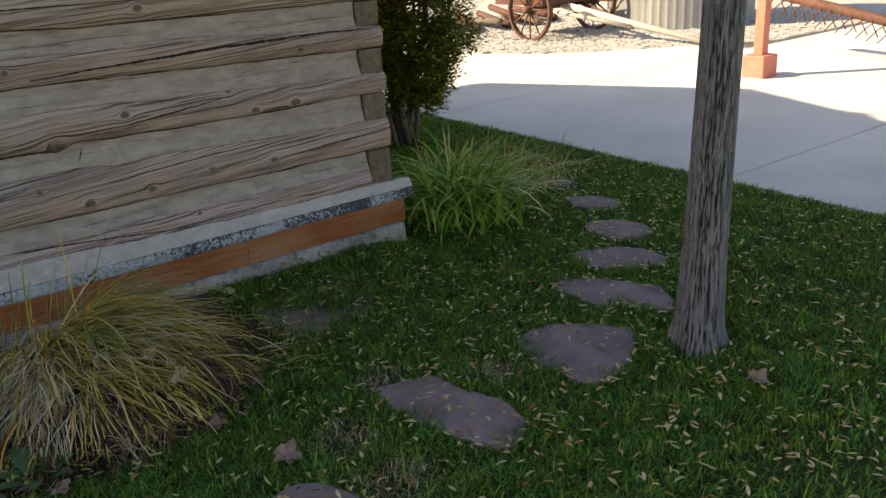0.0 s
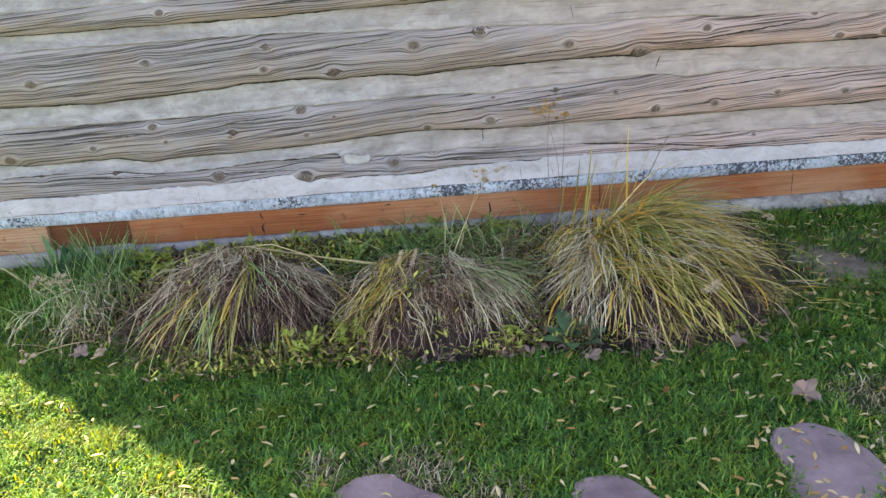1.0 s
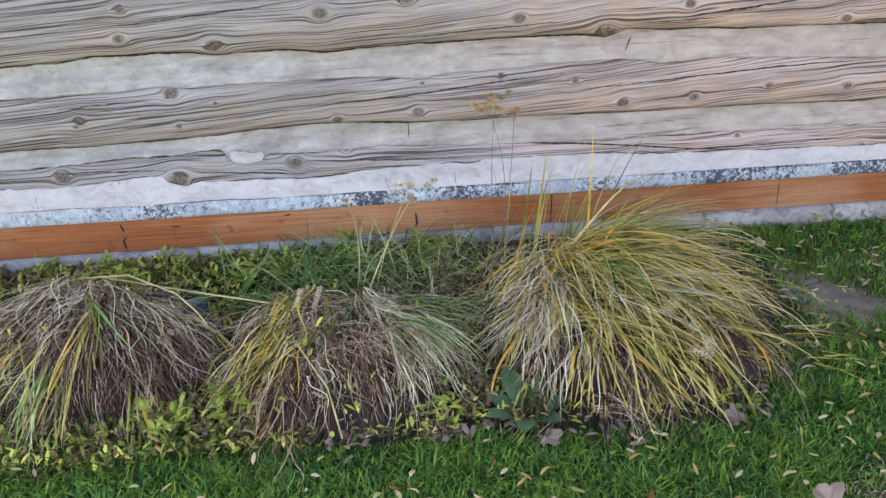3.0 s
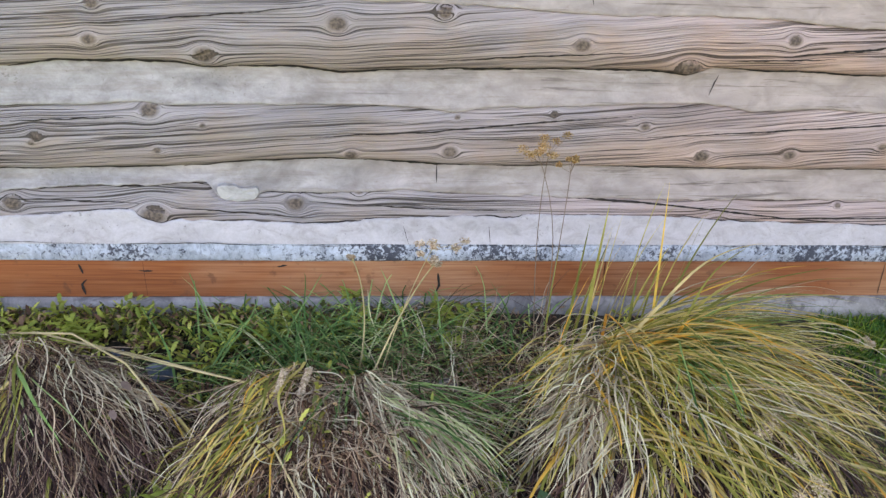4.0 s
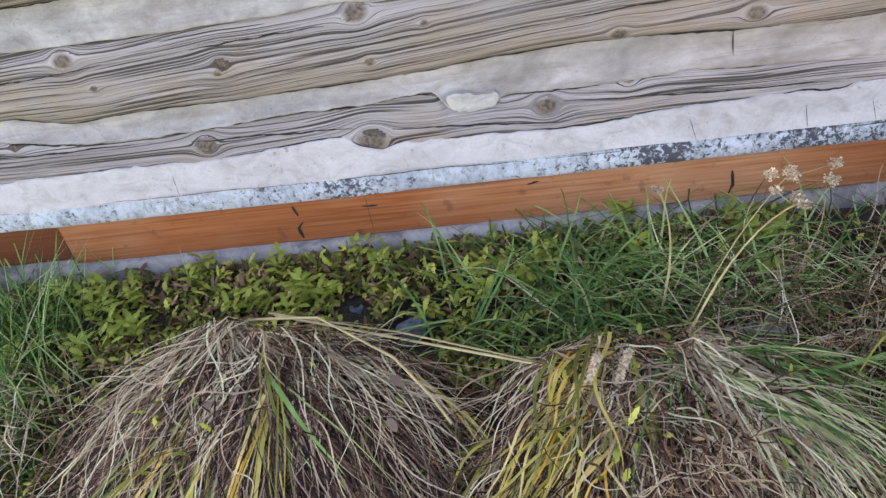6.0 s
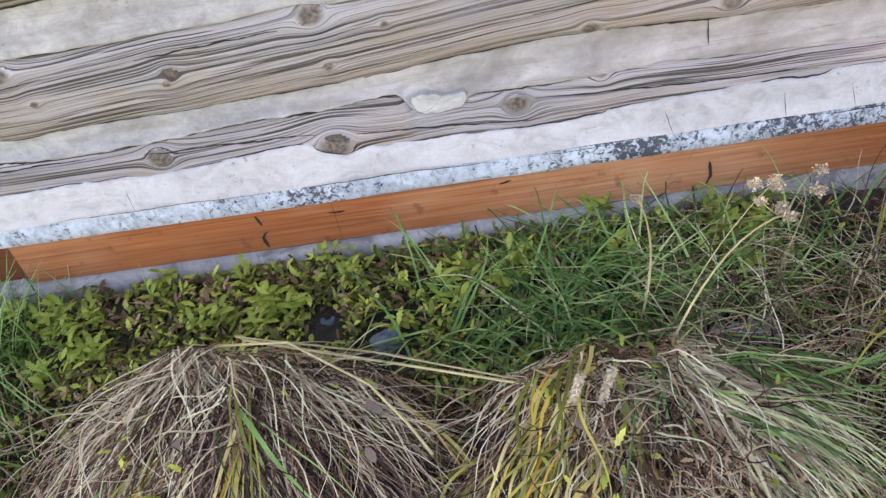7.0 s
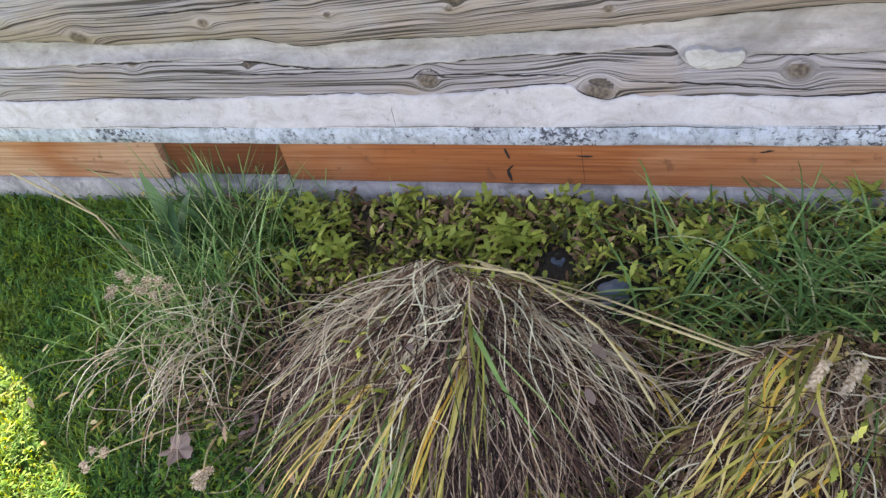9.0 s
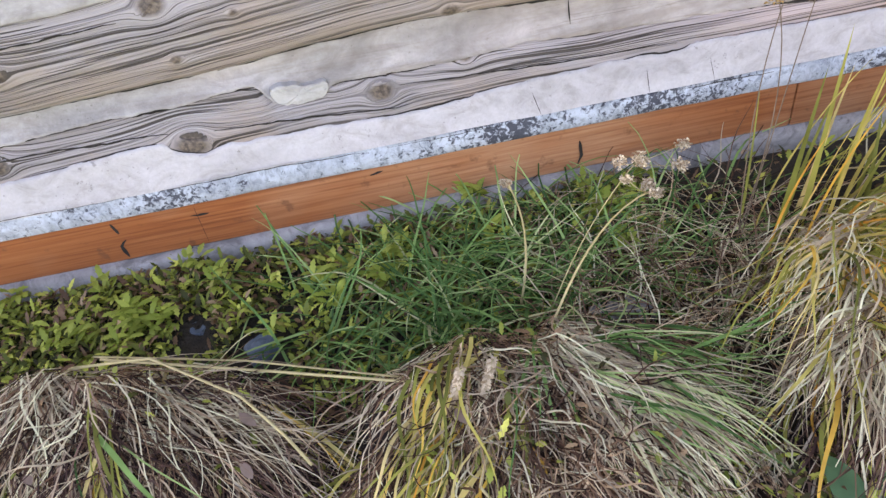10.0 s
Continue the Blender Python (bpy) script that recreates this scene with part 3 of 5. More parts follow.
# ---- the log cabin ----
XL, XR = -2.645, 2.65
KNOTS = [  # x, z, radius
    (-0.49, 0.978, 0.016), (-0.51, 0.888, 0.018), (-0.218, 0.852, 0.026), (0.132, 0.94, 0.024), (0.412, 0.975, 0.018), (0.787, 0.896, 0.02),
    (1.373, 0.92, 0.018), (1.088, 0.832, 0.03), (-0.38, 0.70, 0.024), (-0.689, 0.625, 0.014), (-0.241, 0.66, 0.008), (0.99, 0.672, 0.013),
    (0.439, 0.592, 0.020), (1.168, 0.584, 0.020), (1.426, 0.592, 0.018), (0.161, 0.578, 0.016), (1.251, 0.37, 0.022), (1.613, 0.434, 0.01),
    (0.728, 0.702, 0.01), (0.457, 0.689, 0.008), (-0.191, 1.368, 0.022), (0.297, 1.315, 0.018), (0.553, 1.174, 0.014), (0.967, 1.145, 0.014),
    (0.417, 0.978, 0.014), (0.793, 1.325, 0.014), (1.831, 0.946, 0.014), (2.144, 0.848, 0.022), (1.942, 0.845, 0.018), (2.102, 0.36, 0.02),
    (0.112, 1.135, 0.022), (0.96, 1.336, 0.016), (-1.68, 0.572, 0.026), (-1.567, 0.494, 0.016), (-1.734, 0.495, 0.008), (-1.305, 0.60, 0.014),
    (-1.238, 0.478, 0.009), (-0.787, 0.428, 0.022), (-0.40, 0.396, 0.03), (0.0, 0.43, 0.022), (0.182, 0.468, 0.014), (-2.045, 0.43, 0.016),
    (-0.985, 0.605, 0.009), (-0.702, 0.606, 0.008), (-0.369, 0.588, 0.01), (-1.03, 0.675, 0.02), (-1.9, 0.64, 0.018), (-1.5, 0.9, 0.02),
    (-1.0, 0.95, 0.018), (-2.1, 0.93, 0.02), (-0.9, 1.15, 0.018), (1.7, 0.62, 0.014), (2.0, 0.6, 0.016), (2.2, 1.08, 0.014), (1.5, 1.33, 0.018),
]


def line(*pairs):
    xs, zs = zip(*pairs)
    return lambda x: np.interp(x, xs, zs)


BOT = [
    line((-2.7, 0.31), (2.7, 0.31)),
    line((-2.7, 0.555), (-2.03, 0.556), (-1.75, 0.548), (-1.63, 0.533), (-1.2, 0.538), (-1.08, 0.512), (-0.96, 0.522), (-0.66, 0.528), (-0.24, 0.54), (-0.03, 0.558), (0.13, 0.562), (0.45, 0.546), (0.95, 0.544), (1.64, 0.54), (1.95, 0.536), (2.65, 0.538)),
    line((-2.7, 0.805), (-1.66, 0.80), (-1.35, 0.796), (-1.25, 0.788), (-1.05, 0.798), (-0.86, 0.807), (-0.71, 0.812), (-0.62, 0.829), (-0.31, 0.831), (-0.21, 0.815), (-0.1, 0.822), (0.02, 0.82), (0.13, 0.808), (0.44, 0.822), (1.01, 0.826), (1.09, 0.812), (1.17, 0.837), (1.66, 0.822), (2.65, 0.822)),
    line((-2.7, 1.1), (-0.53, 1.096), (0.1, 1.109), (0.33, 1.113), (0.79, 1.088), (1.25, 1.073), (2.65, 1.036)),
    line((-2.7, 1.3), (-0.47, 1.303), (0.06, 1.288), (0.29, 1.297), (0.82, 1.304), (1.26, 1.278), (2.65, 1.262)),
    line((-2.7, 1.55), (2.7, 1.54)), line((-2.7, 1.80), (2.7, 1.81)), line((-2.7, 2.06), (2.7, 2.05)), line((-2.7, 2.34), (2.7, 2.34)),
]
TOP = [
    line((-2.7, 0.495), (-1.77, 0.496), (-1.41, 0.502), (-1.26, 0.497), (-1.19, 0.485), (-1.08, 0.470), (-0.88, 0.466), (-0.715, 0.477), (-0.555, 0.489), (-0.454, 0.486), (-0.245, 0.499), (-0.22, 0.455), (-0.11, 0.455), (-0.095, 0.471), (0.144, 0.470), (0.30, 0.480), (0.49, 0.468), (0.70, 0.460), (0.96, 0.456), (1.66, 0.455), (2.65, 0.452)),
    line((-2.7, 0.72), (-0.78, 0.711), (-0.4, 0.729), (-0.33, 0.718), (0.13, 0.729), (0.45, 0.715), (0.76, 0.734), (1.13, 0.746), (1.3, 0.72), (1.45, 0.735), (1.69, 0.725), (2.65, 0.682)),
    line((-2.7, 1.04), (-0.54, 1.04), (0.09, 1.012), (0.43, 1.001), (0.84, 0.98), (1.24, 0.985), (1.52, 0.963), (2.65, 0.915)),
    line((-2.7, 1.2), (-0.09, 1.2), (0.34, 1.21), (0.8, 1.20), (1.6, 1.19), (2.65, 1.142)),
    line((-2.7, 1.46), (2.7, 1.44)), line((-2.7, 1.72), (2.7, 1.72)), line((-2.7, 1.98), (2.7, 1.97)), line((-2.7, 2.3), (2.7, 2.3)), line((-2.7, 2.58), (2.7, 2.58)),
]
# how far the hewn face stands out, from a log's lower lip to its upper edge
PROFILE = ((0, 0.010), (0.05, 0.024), (0.2, 0.034), (0.5, 0.038), (0.8, 0.032), (0.95, 0.02), (1, 0.010))


def log_edges(i, x):
    b = BOT[i](x) + 0.010 * fbm(x * 7, x * 0 + i, 3 + i)
    t = TOP[i](x) + (0.008 if i == 0 else 0.014) * fbm(x * 9, x * 0 + i, 33 + i)
    return b, t


def log_face(i, x, z):
    """The y of log i's face."""
    b, t = log_edges(i, x)
    s = np.clip((z - b) / (t - b), 0, 1)
    d = np.interp(s, *zip(*PROFILE)) + 0.016 * fbm(x * 1.6, s * 2.5 + 9 * i, 50 + i, 3) + 0.006 * fbm(x * 3, z * 60, 70 + i, 3)
    for kx, kz, kr in KNOTS:
        near = (np.abs(x - kx) < 4 * kr)
        if np.any(near):
            d = d + near * 0.007 * np.exp(-(((x - kx) / (1.6 * kr)) ** 2 + ((z - kz) / (1.1 * kr)) ** 2))
    return 0.020 - d


def make_log(i, parent):
    end = 2.515 if i == 0 else XR
    nx, ns = (640, 30) if i < 5 else (160, 12)
    xs = np.linspace(XL, end, nx)
    b, t = log_edges(i, xs)
    s = np.linspace(0, 1, ns)
    z = b[:, None] + (t - b)[:, None] * s[None]
    x = np.repeat(xs[:, None], ns, 1)
    y = log_face(i, x, z)
    g, k = z.copy(), np.zeros_like(z)
    for kx, kz, kr in KNOTS:
        dx, dz = x - kx, z - kz
        rho = (dx / 1.35) ** 2 + dz**2
        g -= dz * np.minimum(1, kr**2 / np.maximum(rho, 1e-9)) * np.exp(-((dx / (6 * kr)) ** 2))
        k = np.maximum(k, np.clip(1.25 - np.sqrt(rho) / kr, 0, 1))
    g -= (0.012, 0.075, 0.05, 0.05, 0.02, 0.0, 0.0, 0.0, 0.0)[i] * x
    g += 0.16 * fbm(x * 0.55, z * 0.8 + i, 90 + i, 2) + 0.012 * fbm(x * 2.2, z * 5, 95 + i, 3)
    # lips at the bottom, top and ends run back into the wall
    def row(a, back, lift):
        return np.stack([x[:, a], y[:, a] + back, z[:, a] + lift], -1)[:, None]
    body = np.stack([x, y, z], -1)
    full = np.concatenate([row(0, 0.10, 0.004), row(0, 0.004, 0.001), body, row(-1, 0.10, -0.004)], 1)
    me = mesh_of("log", full.reshape(-1, 3), grid_faces(nx, ns + 3))
    pad = lambda a: np.concatenate([a[:, :1], a[:, :1], a, a[:, -1:]], 1)  # noqa: E731
    gv = np.stack([pad(x), pad(g), np.full((nx, ns + 3), 3.7 * i)], -1)
    me.attributes.new("grain", "FLOAT_VECTOR", "POINT").data.foreach_set("vector", gv.astype(np.float32).ravel())
    me.attributes.new("knot", "FLOAT", "POINT").data.foreach_set("value", pad(k).astype(np.float32).ravel())
    me.attributes.new("across", "FLOAT", "POINT").data.foreach_set("value", np.tile(np.r_[0, 0, s, 1], nx).astype(np.float32))
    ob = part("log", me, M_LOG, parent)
    # the sawn end of the log
    bm = bmesh.new()
    ring = [bm.verts.new(p) for p in full[-1]]
    bm.faces.new(ring)
    part("log_end", bm, M_ENDGRAIN, ob)
    return ob


def crack(i, pts, width, parent, face=None, seed=0):
    """An open drying crack or a painted shadow line: a thin tapering dark slit along the face of log i."""
    rng = np.random.default_rng(seed)
    face = face or (lambda x, z: log_face(i, x, z))
    xs, zs = np.array(pts).T
    n = max(6, int((xs.max() - xs.min() + zs.max() - zs.min()) / 0.012))
    u = np.linspace(0, 1, n)
    d = np.r_[0, np.cumsum(np.hypot(np.diff(xs), np.diff(zs)))]
    x, z = np.interp(u, d / d[-1], xs), np.interp(u, d / d[-1], zs) + 0.006 * fbm(u * 14, u * 0, seed, 3)
    w = width * (np.sin(np.pi * np.clip(u, 0.03, 0.97)) ** 0.5) * rng.uniform(0.55, 1.15, n) / 2
    tx, tz = np.gradient(x), np.gradient(z)
    ln = np.hypot(tx, tz)
    vs = []
    for k in (-1, 1):
        px, pz = x - k * w * tz / ln, z + k * w * tx / ln
        vs.append(np.stack([px, face(px, pz) - 0.0016, pz], -1))
    me = mesh_of("crack", np.stack(vs, 1).reshape(-1, 3), grid_faces(n, 2))
    return part("crack", me, M_CRACK_SHADOW, parent)


wall = thing("wall_front", "weathered log wall with pale mortar chinking above a stained board", "log wall", (0, 0, 0), kind="structure")
LOGS = [make_log(i, wall) for i in range(9)]


def chink_face(i, x, s):
    lo = TOP[i](x) + (0.008 if i == 0 else 0.014) * fbm(x * 9, x * 0 + i, 33 + i) - 0.004 - 0.010 * np.abs(fbm(x * 11, x * 0 + 3.3, 60 + i)) + (0.010 * (fbm(x * 40, x * 0, 61) if i == 0 else 0))
    hi = log_edges(i + 1, x)[0] - 0.0015 + 0.007 * fbm(x * 16, x * 0, 65 + i)
    z = lo + (hi - lo) * s
    y = -0.005 + 0.026 * s**0.8 + 0.006 * np.sin(np.pi * s) + (0.010 + 0.012 * np.clip((x - 0.8) / 0.8, 0, 1)) * fbm(x * 4, z * 11, 80 + i, 4)
    return y, z


def make_chink(i):
    nx, ns = (520, 12) if i < 4 else (140, 6)
    xs = np.linspace(XL, 2.515, nx)
    s = np.linspace(0, 1, ns)
    x = np.repeat(xs[:, None], ns, 1)
    y, z = chink_face(i, x, s[None])
    full = np.concatenate([np.stack([x[:, 0], y[:, 0] + 0.05, z[:, 0] + 0.006], -1)[:, None], np.stack([x[:, 0], y[:, 0] + 0.004, z[:, 0] - 0.003], -1)[:, None], np.stack([x, y, z], -1)], 1)
    return part("chinking", mesh_of("chinking", full.reshape(-1, 3), grid_faces(nx, ns + 2)), M_CHINK, wall, "pale grey mortar chinking")


CHINKS = [make_chink(i) for i in range(8)]

# cream mortar skirt that slopes out over the foot of the lowest log, with a spotted front edge
nx = 640
xs = np.linspace(XL - 0.02, 2.74, nx)
top = line((-2.7, 0.385), (-1.5, 0.389), (-1.02, 0.397), (-0.887, 0.39), (-0.69, 0.398), (-0.457, 0.409), (-0.43, 0.385), (-0.38, 0.366), (-0.33, 0.384), (-0.12, 0.381), (0.0, 0.374), (0.18, 0.379), (0.195, 0.387), (0.47, 0.394), (0.61, 0.391), (0.7, 0.402), (1.1, 0.398), (1.6, 0.375), (2.7, 0.362))(xs) + 0.014 * fbm(xs * 8, xs * 0, 101) + 0.011 * fbm(xs * 34, xs * 0, 103)
rows = []
for s in np.linspace(1, 0, 10):
    z = 0.316 + (top - 0.316) * s
    y = -0.043 + (log_face(0, np.clip(xs, XL, 2.51), top) - 0.004 + 0.043) * s + 0.006 * fbm(xs * 6, xs * 0 + s * 2, 110)
    rows.append(np.stack([xs, y, z], -1))
back = rows[0] + np.array([0, 0.03, -0.002])
me = mesh_of("mortar_skirt", np.stack([back] + rows, 1).reshape(-1, 3), grid_faces(nx, 11))
part("mortar_skirt", me, M_SKIRT, wall, "smooth cream mortar skirt")
SKIRT = lambda x, z: -0.045 + 0.25 * (z - 0.316)  # noqa: E731
yy = -0.035 + 0.004 * fbm(xs * 8, xs * 0, 110)
zt, zb = np.interp(xs, (-1.9, -0.4, 0.1, 2.7), (0.325, 0.321, 0.313, 0.313)) + 0.006 * fbm(xs * 9, xs * 0, 122), np.interp(xs, (-1.9, -0.5, 2.7), (0.264, 0.258, 0.257)) + 0.005 * fbm(xs * 6, xs * 0, 120)
strip = np.stack([np.stack([xs, yy + 0.10, zt - 0.002], -1), np.stack([xs, yy - 0.002, zt + 0.001], -1), np.stack([xs, yy - 0.005, zt - 0.006], -1), np.stack([xs, yy - 0.006 + 0.006 * fbm(xs * 20, xs * 0, 121), (zt + zb) / 2], -1), np.stack([xs, yy - 0.004, zb + 0.004], -1), np.stack([xs, yy, zb], -1), np.stack([xs, yy + 0.10, zb + 0.002], -1)], 1)
me = mesh_of("mortar_edge", strip.reshape(-1, 3), grid_faces(nx, 7))
edge = part("mortar_edge", me, M_STRIP, wall, "bluish white mortar edge spotted with black tar")
bm = bmesh.new()
bm.faces.new([bm.verts.new(p) for p in strip[-1]])
part("edge_end", bm, M_STRIP, edge)

# stained sill boards, butted end to end
for xa, xb, yf, nm in ((XL, -1.60, -0.034, ""), (-1.597, -1.228, -0.010, ""), (-1.225, 0.92, -0.030, ""), (0.923, 2.69, -0.031, "")):
    bm = box(bmesh.new(), xa, xb, yf, 0.06, 0.136, 0.266, 0.003)
    mat, lab = {XL: (M_BOARD_PALE, "faded pale orange sill board"), -1.597: (M_BOARD_SHADED, "stained sill board set back, colour darkened for the recess shade")}.get(xa, (M_BOARD, "orange stained sill board"))
    part("sill_board", bm, mat, wall, lab)
for k, (pts, w, yf) in enumerate((
    (((-0.628, 0.247), (-0.62, 0.215)), 0.009, -0.0295), (((-0.612, 0.196), (-0.628, 0.178), (-0.622, 0.145)), 0.009, -0.0295),
    (((-0.446, 0.256), (-0.444, 0.14)), 0.0013, -0.0305), (((-0.03, 0.243), (-0.06, 0.236)), 0.006, -0.0305), (((0.415, 0.215), (0.42, 0.175), (0.41, 0.148)), 0.009, -0.0305),
    (((-1.88, 0.165), (-1.76, 0.150)), 0.004, -0.0345), (((-0.46, 0.225), (-0.42, 0.222)), 0.006, -0.0305), (((1.8, 0.25), (1.802, 0.14)), 0.003, -0.0315))):
    crack(0, pts, w, wall, (lambda yf: lambda x, z: yf + 0 * x)(yf), seed=300 + k)
foot = np.linspace(XL, 2.67, 300)
ff = []
for s, (yo, zo) in enumerate(((0.06, 0.134), (-0.036, 0.134), (-0.047, 0.126), (-0.052, 0.09), (-0.055, 0.03), (-0.058, -0.10))):
    ff.append(np.stack([foot, yo + 0.012 * fbm(foot * 5, foot * 0 + s * 0.6, 130), zo + 0.006 * fbm(foot * 9, foot * 0 + s, 131)], -1))
part("footing", mesh_of("footing", np.stack(ff, 1).reshape(-1, 3), grid_faces(300, 6)), M_FOOT, wall, "pale grey concrete footing")

# long drying cracks
for k, (i, pts, w) in enumerate((
    (0, ((0.27, 0.482), (0.62, 0.463), (1.14, 0.428), (1.46, 0.392), (1.66, 0.385)), 0.006),
    (0, ((0.04, 0.435), (0.35, 0.42), (0.63, 0.41)), 0.004), (0, ((-0.35, 0.418), (-0.1, 0.398), (0.05, 0.39)), 0.004),
    (0, ((-0.82, 0.442), (-0.55, 0.432), (-0.44, 0.428)), 0.004), (0, ((1.2, 0.392), (1.5, 0.392), (2.1, 0.40)), 0.004), (0, ((-1.45, 0.47), (-1.2, 0.452), (-0.95, 0.448)), 0.004),
    (1, ((0.05, 0.63), (0.40, 0.65), (0.75, 0.685), (0.95, 0.70)), 0.005), (1, ((1.0, 0.64), (1.4, 0.665), (1.75, 0.685), (2.1, 0.69)), 0.005), (1, ((-0.75, 0.665), (-0.45, 0.68)), 0.004),
    (1, ((-1.9, 0.69), (-1.5, 0.69), (-1.2, 0.70)), 0.006), (1, ((-1.6, 0.62), (-1.3, 0.635), (-0.95, 0.655)), 0.004), (1, ((2.0, 0.60), (2.3, 0.62), (2.62, 0.63)), 0.005),
    (2, ((0.40, 0.845), (0.72, 0.868), (0.95, 0.878)), 0.005), (2, ((1.35, 0.875), (1.6, 0.90), (1.85, 0.925)), 0.006), (2, ((-0.5, 0.93), (-0.2, 0.955), (0.1, 0.985)), 0.004), (2, ((1.2, 0.86), (1.5, 0.87)), 0.004),
    (3, ((1.05, 1.105), (1.25, 1.114), (1.55, 1.126), (1.82, 1.136), (2.3, 1.14), (2.6, 1.13)), 0.013), (3, ((-0.5, 1.15), (-0.1, 1.17), (0.1, 1.175)), 0.005), (3, ((1.9, 1.09), (2.5, 1.10)), 0.004),
    (4, ((-0.45, 1.36), (0.0, 1.375), (0.4, 1.395)), 0.007), (4, ((0.5, 1.36), (1.0, 1.37), (1.6, 1.36)), 0.005),
)):
    crack(i, pts, w, LOGS[i], seed=200 + k)
for k, (i, pts, w) in enumerate(((0, ((0.405, 0.545), (0.405, 0.49)), 0.004), (1, ((1.19, 0.815), (1.165, 0.76)), 0.004), (2, ((0.8, 1.05), (0.81, 1.0)), 0.003))):
    crack(0, pts, w, CHINKS[i], lambda x, z, i=i: chink_face(i, x, (z - TOP[i](x)) / (BOT[i + 1](x) - TOP[i](x)))[0] - 0.001, seed=240 + k)
for k, (x0, x1) in enumerate(((-0.885, -0.88), (0.31, 0.325), (0.56, 0.565), (0.70, 0.71))):
    crack(0, ((x0, 0.372), (x1, 0.32)), 0.0016, wall, lambda x, z: SKIRT(x, z) - 0.002, seed=260 + k)
# open joints and shadow lines painted as dark strips: under the logs, above the mortar skirt and above its front edge
rng = np.random.default_rng(404)
for i in (1, 2, 3, 4):
    x = XL + 0.05
    while x < 2.3:
        ln = rng.uniform(0.15, 0.6)
        px = np.linspace(x, min(x + ln, 2.45), 10)
        pz = log_edges(i, px)[0] + 0.001
        crack(i, list(zip(px, pz)), rng.uniform(0.004, 0.009), LOGS[i], seed=500 + int(x * 50) + i)
        x += ln + rng.uniform(-0.05, 0.12)
x = XL
while x < 2.4:
    ln = rng.uniform(0.1, 0.45)
    px = np.linspace(x, min(x + ln, 2.5), 10)
    pz = np.interp(px, xs, top) + 0.002
    crack(0, list(zip(px, pz)), rng.uniform(0.002, 0.005), LOGS[0], seed=700 + int(x * 50))
    x += ln + rng.uniform(0.02, 0.3)
x = XL
while x < 2.5:
    ln = rng.uniform(0.1, 0.6)
    px = np.linspace(x, min(x + ln, 2.65), 10)
    crack(0, list(zip(px, np.interp(px, xs, zt) + 0.001)), rng.uniform(0.0015, 0.0032), wall, lambda a, z: -0.0475 + 0.004 * fbm(a * 8, a * 0, 110) - 0.0015, seed=800 + int(x * 50))
    x += ln + rng.uniform(0.02, 0.4)

# dark strips painted as the shadow line below the lowest chinking
for k, (xa, xb, w) in enumerate(((-0.92, -0.62, 0.004), (-0.62, -0.24, 0.007), (-1.25, -1.0, 0.005), (-1.75, -1.45, 0.004), (-0.09, 0.12, 0.003))):
    px = np.linspace(xa, xb, 12)
    crack(0, list(zip(px, log_edges(0, px)[1] - 0.009)), w, LOGS[0], seed=900 + k)

# fresh white patch of mortar
M_PATCH = make_mortar("patch_mortar", (0.44, 0.43, 0.425), (0.56, 0.55, 0.54))
slab("patch", [(0.0, 0.046), (0.006, 0.026), (0.010, 0.004), (0.05, -0.003), (0.085, 0.002), (0.114, 0.003), (0.117, 0.022), (0.121, 0.040), (0.075, 0.036), (0.04, 0.046)], -0.02, 0.001, M_PATCH, None, "", 0.0022, 77, 0.009, 0.002)
patch = bpy.data.objects["patch"]
patch.name = "mortar_patch"
patch.parent = wall
patch.matrix_basis = Matrix.Translation((-0.223, -0.007, 0.436)) @ Matrix.Rotation(radians(90), 4, "X")

# squared ends of the side wall's logs at the corner
side = thing("wall_side", "squared log ends of the side wall at the corner", "log wall", (2.6, 0, 0), kind="structure")
for k, (za, zb) in enumerate(((0.352, 0.532), (0.684, 0.818), (0.917, 1.034), (1.146, 1.258), (1.45, 1.54), (1.73, 1.80), (1.98, 2.05), (2.30, 2.34))):
    bm = box(bmesh.new(), 2.522, 2.648, 0.004 if k else 0.0, 5.6, za, zb, 0.008)
    part("log_end", bm, M_ENDGRAIN, side, "dark squared log end")
bm = box(bmesh.new(), 2.53, 2.64, 0.06, 5.6, 0.0, 2.6)
part("backing", bm, M_ENDGRAIN, side)
bm = box(bmesh.new(), 2.58, 2.665, 0.03, 5.6, -0.05, 0.130, 0.004)
part("footing", bm, M_FOOT, side)
bm = box(bmesh.new(), 2.60, 2.692, 0.032, 5.6, 0.136, 0.262, 0.003)
part("sill_board", bm, M_BOARD, side)
for nm, ext in (("wall_back", (-2.64, 2.64, 5.5, 5.6, 0, 2.6)), ("wall_far_side", (-2.64, -2.53, 0.12, 5.5, 0, 2.6)), ("wall_core", (-2.53, 2.53, 0.065, 0.12, 0, 2.6))):
    tagged(part(nm, box(bmesh.new(), *ext), M_ENDGRAIN), "plain weathered timber wall of the cabin", "log wall", kind="structure")
bm = bmesh.new()
prof = [(-0.55, 2.44), (4.4, 3.62), (5.85, 2.60), (5.85, 2.72), (4.4, 3.76), (-0.55, 2.58)]
ends = [[bm.verts.new((x, y, z)) for y, z in prof] for x in (-2.66, 2.9)]
bm.faces.new(ends[0])
bm.faces.new(ends[1][::-1])
for a in range(6):
    bm.faces.new((ends[0][a], ends[0][(a + 1) % 6], ends[1][(a + 1) % 6], ends[1][a]))
bmesh.ops.recalc_face_normals(bm, faces=bm.faces)
tagged(part("roof", bm, M_SHINGLE), "weathered plank roof of the log cabin", "roof", kind="structure")
